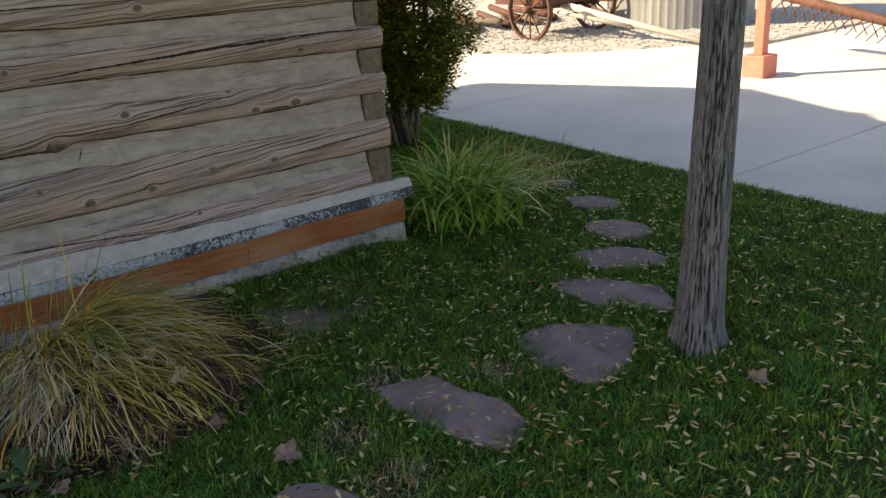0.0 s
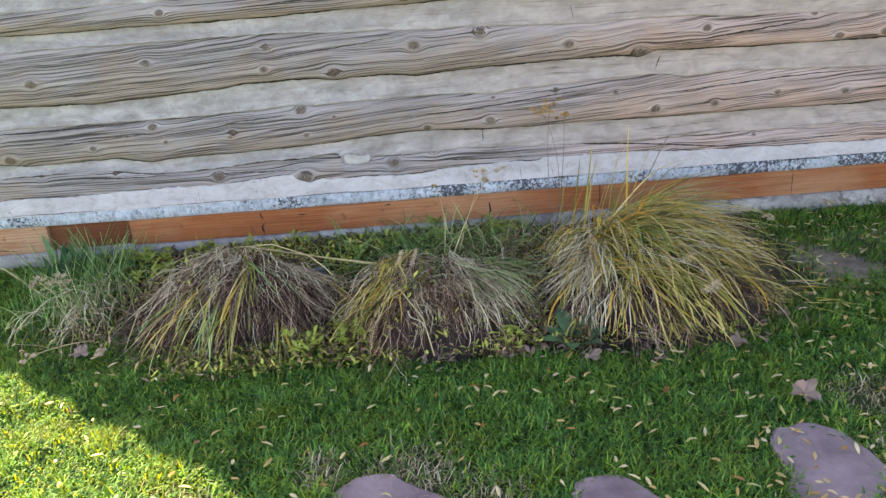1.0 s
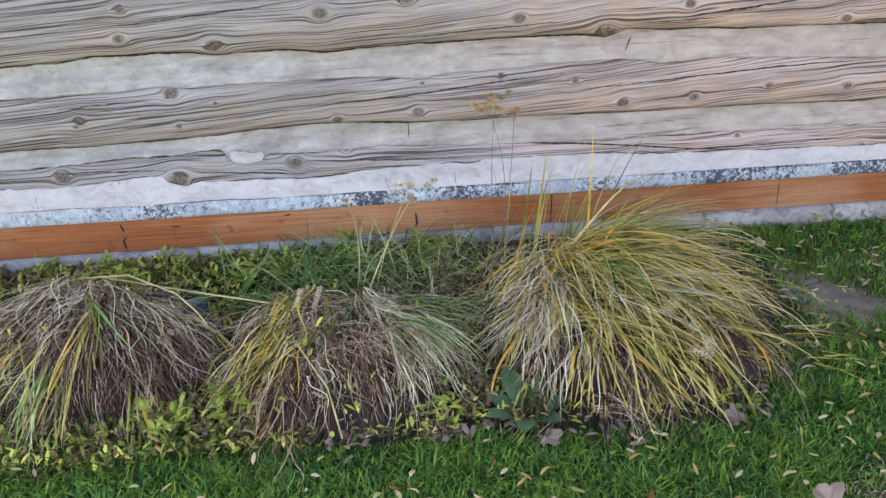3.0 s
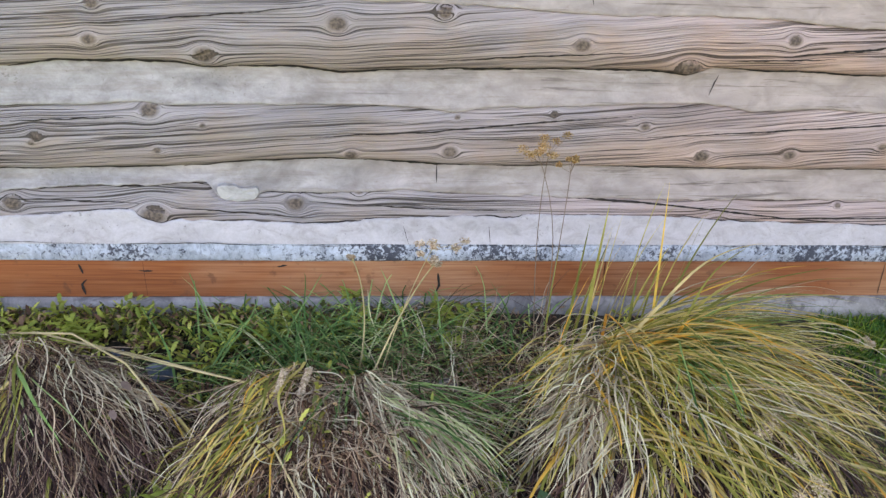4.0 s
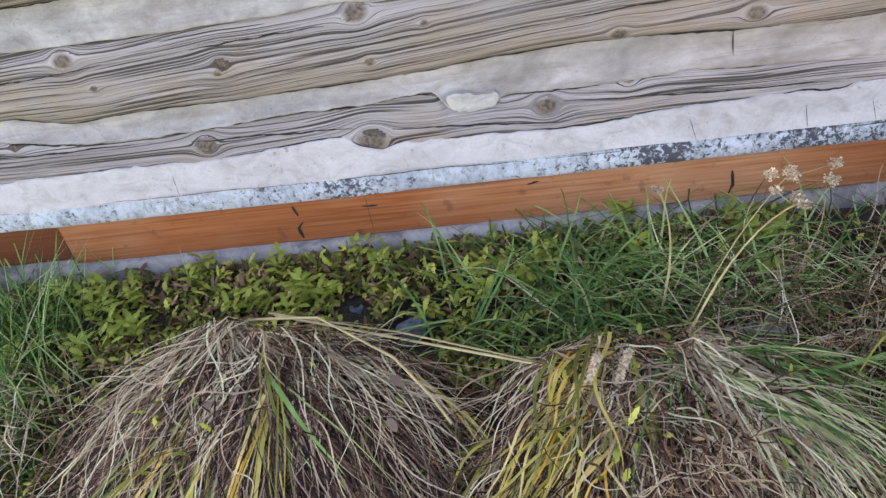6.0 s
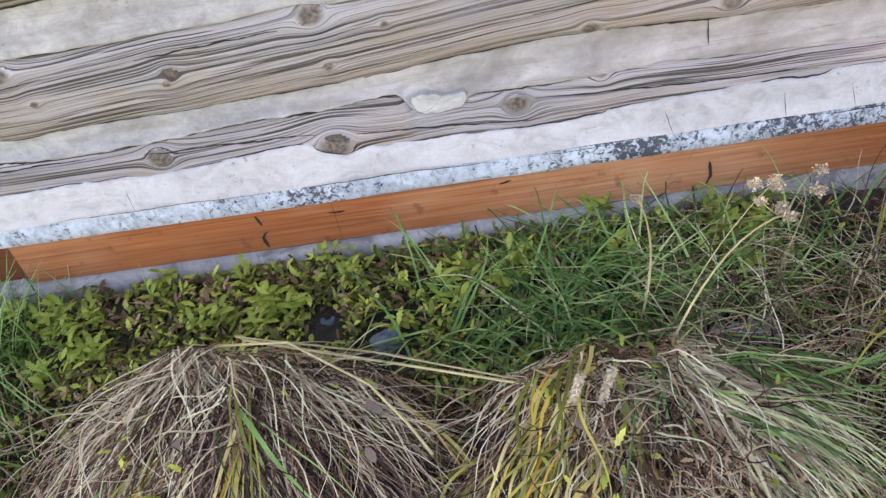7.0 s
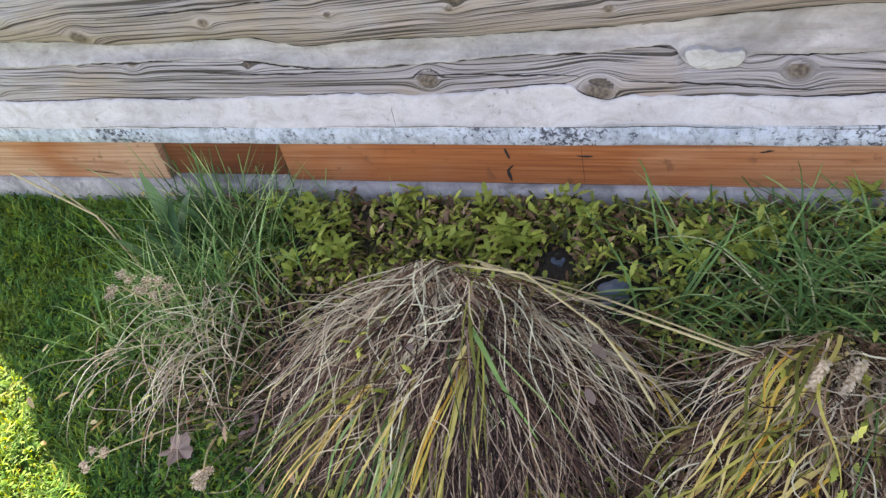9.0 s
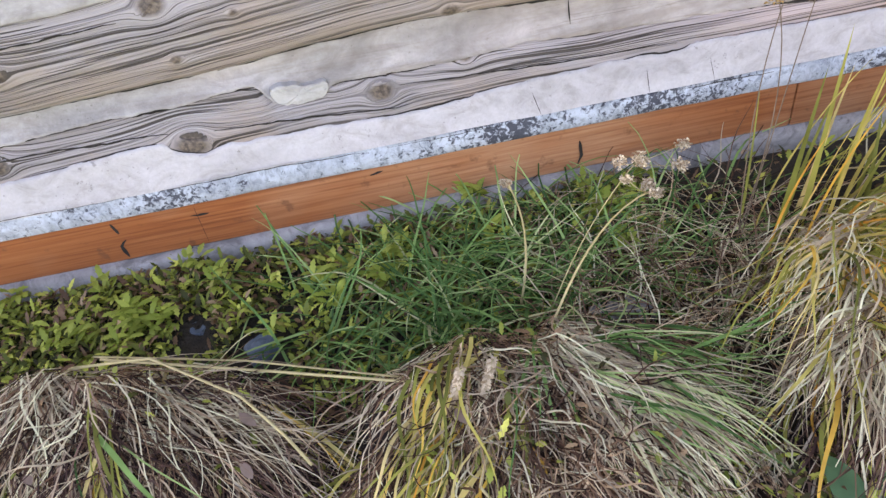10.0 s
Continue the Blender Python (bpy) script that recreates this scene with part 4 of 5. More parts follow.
for nm, x in (("gable_west", -2.60), ("gable_east", 2.60)):
    bm = bmesh.new()
    f = [[bm.verts.new((x + d, y, z)) for y, z in ((0.0, 2.57), (4.4, 3.66), (5.6, 2.82), (5.6, 2.5), (0, 2.5))] for d in (0, 0.06)]
    bm.faces.new(f[0])
    bm.faces.new(f[1][::-1])
    for a in range(5):
        bm.faces.new((f[0][a], f[0][(a + 1) % 5], f[1][(a + 1) % 5], f[1][a]))
    bmesh.ops.recalc_face_normals(bm, faces=bm.faces)
    tagged(part(nm, bm, M_GREYWOOD), "plain boarded gable of the log cabin", "wall", kind="structure")

# ---- tree, shrub ----
def make_tree():
    tree = thing("tree", "tree with grey furrowed bark standing in the lawn", "tree", (2.86, -1.765, 0))
    nz, na = 380, 150
    zs = np.concatenate([np.linspace(-0.03, 1.6, 320), np.linspace(1.65, 4.6, 60)])
    an = np.linspace(0, 2 * np.pi, na + 1)
    Z, A = np.meshgrid(zs, an, indexing="ij")
    R = 0.073 - 0.008 * Z + 0.030 * np.exp(-np.maximum(Z, 0) / 0.07) * (0.7 + 0.6 * np.cos(3 * A + 1.0)) + 0.014 * np.exp(-np.maximum(Z, 0) / 0.35)
    ca, sa = np.cos(A) * 7.0, np.sin(A) * 7.0
    wig = 1.2 * fbm(Z * 2.2, A * 0, 11)
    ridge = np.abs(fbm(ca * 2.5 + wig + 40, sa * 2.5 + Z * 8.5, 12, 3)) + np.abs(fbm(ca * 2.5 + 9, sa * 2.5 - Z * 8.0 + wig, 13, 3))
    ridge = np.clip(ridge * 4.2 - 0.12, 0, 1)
    R = R + 0.014 * (ridge - 0.5)
    X = 2.865 + 0.004 * Z + R * np.cos(A)
    Y = -1.762 - 0.022 * Z + R * np.sin(A)
    me = mesh_of("trunk", np.stack([X, Y, Z], -1).reshape(-1, 3), grid_faces(nz, na + 1))
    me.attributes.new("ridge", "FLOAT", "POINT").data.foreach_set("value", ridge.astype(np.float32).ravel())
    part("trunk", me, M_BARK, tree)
    rng = np.random.default_rng(5)
    tips = []
    for k in range(9):
        z0, a, l = 1.75 + 0.30 * k, 2.4 * k, 2.1 - 0.12 * k
        p = [Vector((2.87, -1.82, z0))]
        for s in range(5):
            p.append(p[-1] + Vector((math.cos(a + 0.2 * s) * 0.8, math.sin(a + 0.2 * s) * 0.8, 0.38 + 0.06 * s)) * l / 5)
            if s:
                tips.append(p[-1])
        part("limb", rod(p, [0.035, 0.028, 0.022, 0.016, 0.011, 0.005]), M_STEM, tree)
    c = np.array([t for t in tips])
    n = 42000
    q = c[rng.integers(0, len(c), n)] + rng.normal(0, 0.30, (n, 3))
    # extra unseen leaves towards the sun, added to keep the trunk in shade
    t = rng.uniform(0.7, 1.7, 7000)
    q = np.concatenate([q, np.stack([2.86 - 0.80 * t, -1.80 + 0.60 * t, 1.45 + 0.67 * t], 1) + rng.normal(0, 1, (7000, 3)) * (0.15, 0.15, 0.25)])
    q = q[(q[:, 2] > 1.95) & ((q[:, 1] < -0.75) | (q[:, 2] > 3.3))]
    n = len(q)
    part("crown", blades(q, rng.uniform(0, 6.28, n), rng.uniform(0.05, 0.085, n), rng.uniform(0.6, 2.2, n), rng.uniform(1.2, 2.8, n), 0.026, 3, shape=LEAF), M_CROWN, tree)


make_tree()


def make_shrub():
    shrub = thing("shrub", "tall dark green leafy shrub at the cabin corner", "shrub", (3.95, 1.85, 0))
    rng = np.random.default_rng(9)
    for k in range(12):
        a, p = rng.uniform(0, 6.28), [Vector((3.92 + rng.uniform(-0.10, 0.10), 1.85 + rng.uniform(-0.12, 0.12), -0.02))]
        for s in range(9):
            p.append(p[-1] + Vector((math.cos(a) * 0.045 + rng.normal(0.01, 0.02), math.sin(a) * 0.045 + rng.normal(0, 0.02), 0.225)))
        part("stem", rod(p, [0.022 - 0.002 * s for s in range(10)], 6), M_STEM, shrub)
    m = 900
    z = 0.30 + 1.9 * rng.random(m) ** 0.9
    r = np.interp(z, (0.3, 0.45, 0.7, 1.0, 1.7, 2.2), (0.20, 0.32, 0.44, 0.55, 0.58, 0.25)) * (1 + 0.5 * fbm(z * 5, np.arange(m) * 0.0, 3)) * np.sqrt(rng.random(m))
    a = rng.uniform(0, 6.28, m)
    cl = np.stack([4.04 + r * np.cos(a), 1.80 + r * np.sin(a), z], 1)
    n = 70000
    q = cl[rng.integers(0, m, n)] + rng.normal(0, 0.042, (n, 3))
    part("foliage", blades(q, rng.uniform(0, 6.28, n), rng.uniform(0.026, 0.05, n), rng.uniform(0.5, 2.0, n), rng.uniform(1.0, 2.6, n), rng.uniform(0.017, 0.029, n), 3, shape=LEAF), M_BUSH, shrub)


make_shrub()

# ---- the planting bed ----
def dome(cx, cy, rx, ry, height, tilt=0.0):
    """A mound that rises behind, stays high and falls steeply at the front."""
    def floor(x, y):
        t = np.clip((1 - (y - cy) / ry) / 2, 0, 1)
        f = np.where(t < 0.25, np.sin(t / 0.25 * np.pi / 2), 1 - ((t - 0.25) / 0.75) ** 3)
        return np.maximum(0.004, height * (1 - tilt * (x - cx) / rx) * (f - np.abs((x - cx) / rx) ** 2.6))
    return floor


def tussock(label, cx, cy, rx, ry, height, crown, sets, seed, tilt=0.0, reach=1.0):
    """A collapsed clump of long grass: locks of blades spring from its crown and fall over a lumpy mound of old thatch."""
    ob = thing("grass_tussock", label, "grass clump", (cx, cy, 0), "grass clumps along the wall")
    rng = np.random.default_rng(seed)
    base = dome(cx, cy, rx, ry, height, tilt)

    def core(x, y):
        h = base(x, y)
        return np.maximum(0.004, h + np.clip(h / 0.08, 0, 1) * (0.13 * fbm(x * 7, y * 7, seed) + 0.05 * fbm(x * 21, y * 21, seed + 3)))

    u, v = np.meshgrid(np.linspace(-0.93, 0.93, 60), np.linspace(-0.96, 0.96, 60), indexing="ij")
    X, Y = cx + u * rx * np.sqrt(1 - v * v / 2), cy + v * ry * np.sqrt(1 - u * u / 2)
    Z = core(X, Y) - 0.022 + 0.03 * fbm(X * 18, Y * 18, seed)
    part("thatch", mesh_of("thatch", np.stack([X, Y, Z], -1).reshape(-1, 3), grid_faces(60, 60)), M_THATCH, ob, "brown matted thatch, darkened for the shade between blades")
    for nm, mat, n, (ln0, ln1), (t0, t1), (e0, e1), w, (az0, spread), (dx, dy, sx, sy), lift, (bend, wave) in sets:
        k = max(6, n // 9)
        lock = rng.integers(0, k, n)
        root = np.stack([crown[0] + dx + rng.normal(0, sx, k)[lock] + rng.normal(0, 0.016, n), crown[1] + dy + rng.normal(0, sy, k)[lock] + rng.normal(0, 0.016, n), np.zeros(n)], 1)
        root[:, 2] = core(root[:, 0], root[:, 1]) - 0.008 + lift * rng.random(n)
        az = az0 + np.clip(rng.normal(0, spread, k)[lock] + rng.normal(0, 0.12 + 0.22 * spread, n) + 2.2 * (root[:, 0] - crown[0]), -reach, reach)
        up = rng.random(n) ** 2 * 0.045
        fl = (lambda up: lambda x, y: core(x, y) + up)(up)
        part(nm, blades(root, az, rng.uniform(ln0, ln1, n), np.radians(rng.uniform(t0, t1, n)), np.radians(rng.uniform(e0, e1, n)), rng.uniform(0.4, 1.5, n) * w, 12, rng.normal(0, bend, k)[lock] + rng.normal(0, 0.5 * bend, n), fl, wave=wave), mat, ob)
    return ob


FRONT = -math.pi / 2
# thatch colour taken near black to deepen the shade between the blades
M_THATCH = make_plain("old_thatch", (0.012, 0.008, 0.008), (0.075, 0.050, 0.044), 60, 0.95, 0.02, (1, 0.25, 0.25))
tussock("collapsed dry grass tussock with tan drooping blades", -0.63, -0.60, 0.38, 0.275, 0.215, (-0.64, -0.46), (
    ("dry_foliage", M_DRY, 1150, (0.12, 0.36), (70, 105), (95, 175), 0.0027, (FRONT, 0.8), (0, -0.03, 0.155, 0.10), 0.02, (0.6, 0.35)),
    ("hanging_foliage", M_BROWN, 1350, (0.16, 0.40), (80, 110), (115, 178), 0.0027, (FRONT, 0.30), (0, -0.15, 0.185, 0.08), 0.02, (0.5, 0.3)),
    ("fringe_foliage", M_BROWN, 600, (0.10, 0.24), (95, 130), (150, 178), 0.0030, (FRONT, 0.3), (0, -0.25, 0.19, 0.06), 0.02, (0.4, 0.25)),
    ("crown_straw", M_GREY, 300, (0.18, 0.46), (74, 95), (95, 150), 0.0030, (FRONT, 1.0), (0, 0.02, 0.12, 0.05), 0.03, (0.8, 0.35)),
    ("grey_straw", M_GREY, 130, (0.2, 0.45), (75, 95), (100, 165), 0.0030, (FRONT, 0.6), (0, -0.06, 0.15, 0.08), 0.035, (0.5, 0.3)),
    ("tangled_straw", M_GREY, 90, (0.08, 0.26), (30, 100), (80, 170), 0.0036, (FRONT, 2.0), (0, -0.08, 0.22, 0.10), 0.04, (1.0, 0.4)),
    ("tangled_foliage", M_BROWN, 160, (0.06, 0.22), (30, 100), (80, 170), 0.0036, (FRONT, 2.0), (0, -0.12, 0.24, 0.12), 0.05, (1.0, 0.4)),
    ("green_foliage", M_GREEN, 30, (0.2, 0.4), (70, 95), (110, 174), 0.0070, (FRONT, 0.25), (-0.02, -0.18, 0.17, 0.06), 0.03, (0.2, 0.08)),
    ("yellow_foliage", M_YELLOW, 72, (0.2, 0.44), (72, 95), (110, 174), 0.0068, (FRONT - 0.1, 0.28), (-0.05, -0.17, 0.17, 0.07), 0.035, (0.2, 0.08))), 21)
tussock("collapsed grass tussock, grey and partly green", 0.15, -0.715, 0.38, 0.31, 0.175, (0.12, -0.575), (
    ("dry_foliage", M_DRY, 850, (0.08, 0.28), (70, 105), (95, 175), 0.0029, (FRONT, 0.9), (0, -0.03, 0.16, 0.09), 0.02, (0.7, 0.35)),
    ("hanging_foliage", M_DRY, 900, (0.10, 0.32), (80, 110), (115, 178), 0.0030, (FRONT, 0.4), (0, -0.14, 0.18, 0.09), 0.02, (0.5, 0.3)),
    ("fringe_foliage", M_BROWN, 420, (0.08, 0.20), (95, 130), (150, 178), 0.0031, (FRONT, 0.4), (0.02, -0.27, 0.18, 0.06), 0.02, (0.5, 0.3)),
    ("grey_straw", M_GREY, 340, (0.15, 0.33), (70, 95), (100, 168), 0.0035, (FRONT + 0.48, 0.22), (0.13, -0.01, 0.045, 0.05), 0.045, (0.3, 0.16)),
    ("front_straw", M_GREY, 170, (0.12, 0.30), (80, 105), (115, 172), 0.0034, (FRONT + 0.3, 0.4), (0.11, -0.15, 0.12, 0.08), 0.04, (0.5, 0.3)),
    ("pale_straw", M_GREY, 130, (0.12, 0.28), (70, 95), (100, 168), 0.0034, (FRONT - 0.3, 0.45), (-0.08, -0.05, 0.09, 0.08), 0.035, (0.6, 0.35)),
    ("tangled_straw", M_GREY, 120, (0.08, 0.26), (50, 100), (85, 160), 0.0034, (FRONT, 1.2), (-0.02, -0.10, 0.15, 0.10), 0.04, (1.0, 0.5)),
    ("yellow_foliage", M_YELLOW, 120, (0.14, 0.32), (62, 95), (105, 172), 0.0062, (FRONT - 0.45, 0.35), (-0.10, -0.04, 0.07, 0.06), 0.04, (0.5, 0.25)),
    ("tangled_foliage", M_DRY, 240, (0.06, 0.22), (30, 100), (80, 170), 0.0032, (FRONT, 2.0), (0.02, -0.16, 0.20, 0.12), 0.05, (1.0, 0.5)),
    ("green_foliage", M_GREEN, 110, (0.16, 0.36), (60, 88), (100, 160), 0.0054, (FRONT + 0.58, 0.28), (0.15, -0.03, 0.07, 0.05), 0.04, (0.3, 0.14))), 22)
tussock("tall yellow-green grass clump leaning along the wall", 1.06, -0.67, 0.43, 0.37, 0.215, (0.88, -0.44), (
    ("dry_foliage", M_DRY, 1350, (0.12, 0.36), (60, 105), (105, 172), 0.0034, (FRONT + 0.3, 0.8), (0.12, -0.12, 0.17, 0.13), 0.03, (0.6, 0.25)),
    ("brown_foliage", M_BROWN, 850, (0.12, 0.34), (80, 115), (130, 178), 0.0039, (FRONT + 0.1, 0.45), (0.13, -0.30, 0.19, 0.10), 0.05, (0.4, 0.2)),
    ("hanging_foliage", M_YELLOW, 430, (0.18, 0.40), (60, 100), (110, 174), 0.0080, (FRONT + 0.40, 0.42), (0.10, -0.16, 0.15, 0.11), 0.05, (0.4, 0.18)),
    ("sweeping_foliage", M_YELLOW, 420, (0.32, 0.64), (35, 78), (88, 132), 0.0078, (-0.38, 0.36), (-0.04, -0.02, 0.06, 0.10), 0.07, (0.3, 0.14)),
    ("sweeping_straw", M_GREY, 320, (0.28, 0.58), (40, 80), (92, 136), 0.0045, (-0.45, 0.45), (0.0, -0.04, 0.08, 0.11), 0.06, (0.4, 0.2)),
    ("arching_foliage", M_YELLOW, 110, (0.26, 0.46), (20, 70), (95, 150), 0.0080, (FRONT + 0.8, 0.6), (0, 0, 0.08, 0.07), 0.06, (0.4, 0.18)),
    ("grey_straw", M_GREY, 430, (0.12, 0.32), (65, 100), (115, 174), 0.0042, (FRONT - 0.02, 0.35), (-0.08, -0.10, 0.06, 0.12), 0.03, (0.5, 0.25)),
    ("flank_straw", M_GREY, 280, (0.08, 0.24), (20, 80), (110, 172), 0.0044, (FRONT - 0.1, 0.7), (-0.09, -0.03, 0.04, 0.09), 0.10, (0.6, 0.3)),
    ("flank_foliage", M_YELLOW, 90, (0.2, 0.40), (15, 60), (90, 165), 0.0074, (FRONT + 0.25, 0.35), (-0.04, 0.0, 0.04, 0.06), 0.09, (0.4, 0.18)),
    ("fringe_foliage", M_YELLOW, 260, (0.12, 0.28), (85, 120), (135, 178), 0.0078, (FRONT + 0.25, 0.45), (0.16, -0.33, 0.17, 0.09), 0.06, (0.4, 0.18)),
    ("end_foliage", M_YELLOW, 190, (0.15, 0.34), (60, 100), (120, 176), 0.0076, (FRONT + 0.5, 0.5), (0.33, -0.22, 0.07, 0.12), 0.06, (0.4, 0.18)),
    ("tangled_straw", M_GREY, 150, (0.06, 0.24), (30, 100), (80, 170), 0.0046, (FRONT, 1.8), (0.12, -0.2, 0.19, 0.14), 0.06, (1.0, 0.4)),
    ("green_foliage", M_GREEN, 120, (0.25, 0.48), (25, 65), (80, 130), 0.0065, (-0.5, 0.5), (0, 0, 0.10, 0.06), 0.03, (0.25, 0.12))), 23, 0.22, 1.3)
up = thing("seed_grass", "thin upright grass stalks with narrow seed heads", "grass", (0.85, -0.25, 0))
rng = np.random.default_rng(31)
n = 26
part("stalk_tuft", blades(np.stack([rng.uniform(0.70, 1.0, n), rng.uniform(-0.42, -0.25, n), np.full(n, 0.10)], 1), rng.normal(0.1, 0.6, n), rng.uniform(0.28, 0.55, n), np.radians(rng.uniform(0, 10, n)), np.radians(rng.uniform(8, 35, n)), rng.uniform(0.005, 0.014, n), 8), M_YELLOW, up)

# soft green grass by the wall between the clumps
g = thing("wall_grass", "soft green tall grass by the wall", "grass", (0.2, -0.15, 0))
n = 860
rx = np.where(rng.random(n) < 0.8, rng.normal(0.18, 0.20, n), rng.uniform(-0.3, 0.75, n))
part("green_foliage", blades(np.stack([rx, rng.uniform(-0.40, -0.06, n), np.full(n, 0.02)], 1), rng.uniform(0, 6.28, n), rng.uniform(0.14, 0.38, n), np.radians(rng.uniform(5, 55, n)), np.radians(rng.uniform(70, 135, n)), rng.uniform(0.0045, 0.0085, n), 8, rng.normal(0, 0.5, n), lambda x, y: 0.03 + 0 * x, wave=0.15), M_GREEN, g)
n = 650
part("dry_foliage", blades(np.stack([rng.uniform(0.2, 0.85, n), rng.uniform(-0.55, -0.10, n), rng.uniform(0, 0.06, n)], 1), rng.uniform(0, 6.28, n), rng.uniform(0.10, 0.34, n), np.radians(rng.uniform(10, 70, n)), np.radians(rng.uniform(70, 130, n)), 0.0036, 8, rng.normal(0, 0.8, n), lambda x, y: 0.02 + 0 * x, wave=0.25), M_DRY, g)
n = 330
part("grey_straw", blades(np.stack([rng.uniform(0.25, 0.80, n), rng.uniform(-0.58, -0.12, n), rng.uniform(0, 0.08, n)], 1), rng.uniform(0, 6.28, n), rng.uniform(0.10, 0.34, n), np.radians(rng.uniform(20, 75, n)), np.radians(rng.uniform(75, 130, n)), 0.0036, 8, rng.normal(0, 0.9, n), lambda x, y: 0.02 + 0 * x, wave=0.3), M_GREY, g)

# weeds at the open end of the bed
w = thing("weed_clump", "green and grey straggling weeds beside the dry tussock", "weeds", (-1.35, -0.5, 0))
n = 760
part("green_foliage", blades(np.stack([rng.normal(-1.36, 0.11, n), -0.08 - 0.5 * rng.random(n) ** 1.4, np.zeros(n)], 1), rng.uniform(0, 6.28, n), rng.uniform(0.12, 0.36, n), np.radians(rng.uniform(2, 30, n)), np.radians(rng.uniform(25, 105, n)), 0.0050, 7, rng.normal(0, 0.4, n)), M_GREEN, w)
n = 120
part("grey_straw", blades(np.stack([rng.normal(-1.27, 0.07, n), rng.uniform(-0.66, -0.40, n), rng.uniform(0.04, 0.15, n)], 1), rng.normal(FRONT - 0.1, 0.7, n), rng.uniform(0.10, 0.32, n), np.radians(rng.uniform(20, 80, n)), np.radians(rng.uniform(90, 168, n)), 0.0034, 8, rng.normal(0, 0.6, n), lambda x, y: 0.006 + 0 * x, wave=0.2), M_GREY, w)
n = 240
part("dry_foliage", blades(np.stack([rng.normal(-1.18, 0.12, n), rng.uniform(-0.72, -0.30, n), np.zeros(n)], 1), rng.uniform(0, 6.28, n), rng.uniform(0.08, 0.26, n), np.radians(rng.uniform(5, 60, n)), np.radians(rng.uniform(60, 150, n)), 0.0036, 7, rng.normal(0, 0.6, n), lambda x, y: 0.006 + 0 * x, wave=0.2), M_DRY, w)
n = 18
part("broad_foliage", blades(np.stack([rng.normal(-1.48, 0.035, n), rng.uniform(-0.32, -0.10, n), np.full(n, 0.03)], 1), rng.uniform(0, 6.28, n), rng.uniform(0.14, 0.27, n), np.radians(rng.uniform(0, 15, n)), np.radians(rng.uniform(15, 60, n)), 0.036, 8, shape=LEAF), M_BROAD, w)


def yarrow(points, head, seed, seeds=None, stalk=None, thick=0.0026):
    """A dry stalk with a flat cluster of seed heads."""
    ob = thing("yarrow_stalk", "dry straw stalk with pale clustered seed heads", "dried flower", points[0], "dried flower stalks")
    rng = np.random.default_rng(seed)
    P = [Vector(p) for p in points]
    fine = []
    for t in np.linspace(0, 1, 10):
        a, b, c = P
        fine.append(a * (1 - t) ** 2 + b * 2 * t * (1 - t) + c * t * t)
    part("stalk", rod(fine, [thick * (1 - 0.4 * i / 9) for i in range(10)], 6), stalk or M_STALK, ob)
    off = rng.normal(0, head * 0.9, (5, 3)) * (1, 1, 0.45)
    for k in range(5):
        n = 120
        tip = np.array(P[-1]) + off[k]
        way = rng.normal(0, 1, (n, 3))
        q = tip + way / np.linalg.norm(way, axis=1)[:, None] * rng.random((n, 1)) ** 0.5 * (head * 0.62, head * 0.62, head * 0.42)
        part("seed_head", blades(q, rng.uniform(0, 6.28, n), rng.uniform(0.003, 0.006, n), rng.uniform(0, 2, n), rng.uniform(0.5, 2.5, n), 0.0042, 2, shape=LEAF), seeds or M_SEED, ob)
        part("stalk", rod([P[-1] * 0.86 + P[1] * 0.14, P[-1] * 0.93 + P[1] * 0.07 + Vector(off[k]) * 0.6, tip], thick * 0.35, 5), stalk or M_STALK, ob)


yarrow(((0.19, -0.37, 0.10), (0.225, -0.378, 0.316), (0.176, -0.391, 0.442)), 0.007, 1)
yarrow(((0.213, -0.49, 0.13), (0.315, -0.43, 0.37), (0.375, -0.55, 0.51)), 0.016, 2)
yarrow(((0.24, -0.40, 0.08), (0.30, -0.42, 0.34), (0.378, -0.49, 0.535)), 0.022, 3, None, None, 0.0014)
M_TAWNY = foliage("tawny_seed", [(0, (0.36, 0.20, 0.08)), (0.5, (0.60, 0.38, 0.16)), (1, (0.72, 0.54, 0.28))], 0.8, 0.1)
M_TWIG = make_plain("brown_twig", (0.14, 0.095, 0.065), (0.26, 0.19, 0.14), 60)
yarrow(((0.66, -0.33, 0.12), (0.74, -0.30, 0.46), (0.615, -0.385, 0.72)), 0.026, 21, M_TAWNY, M_TWIG, 0.0014)
yarrow(((0.665, -0.33, 0.12), (0.63, -0.33, 0.50), (0.65, -0.37, 0.735)), 0.022, 22, M_TAWNY, M_TWIG, 0.0014)
yarrow(((0.67, -0.33, 0.12), (0.72, -0.30, 0.45), (0.71, -0.35, 0.685)), 0.014, 23, M_TAWNY, M_TWIG, 0.0014)
yarrow(((-1.33, -0.45, 0.02), (-1.38, -0.50, 0.12), (-1.455, -0.50, 0.20)), 0.024, 5)
yarrow(((-1.30, -0.48, 0.02), (-1.32, -0.54, 0.12), (-1.37, -0.52, 0.21)), 0.024, 6)
yarrow(((-1.15, -0.75, 0.02), (-1.12, -0.82, 0.09), (-1.10, -0.88, 0.07)), 0.018, 7)
yarrow(((-1.20, -0.70, 0.02), (-1.26, -0.80, 0.08), (-1.38, -0.86, 0.06)), 0.014, 8)
yarrow(((1.05, -0.62, 0.15), (1.10, -0.85, 0.32), (1.126, -0.99, 0.215)), 0.034, 9)
yarrow(((1.02, -0.58, 0.15), (1.08, -0.72, 0.32), (1.09, -0.82, 0.25)), 0.028, 10)
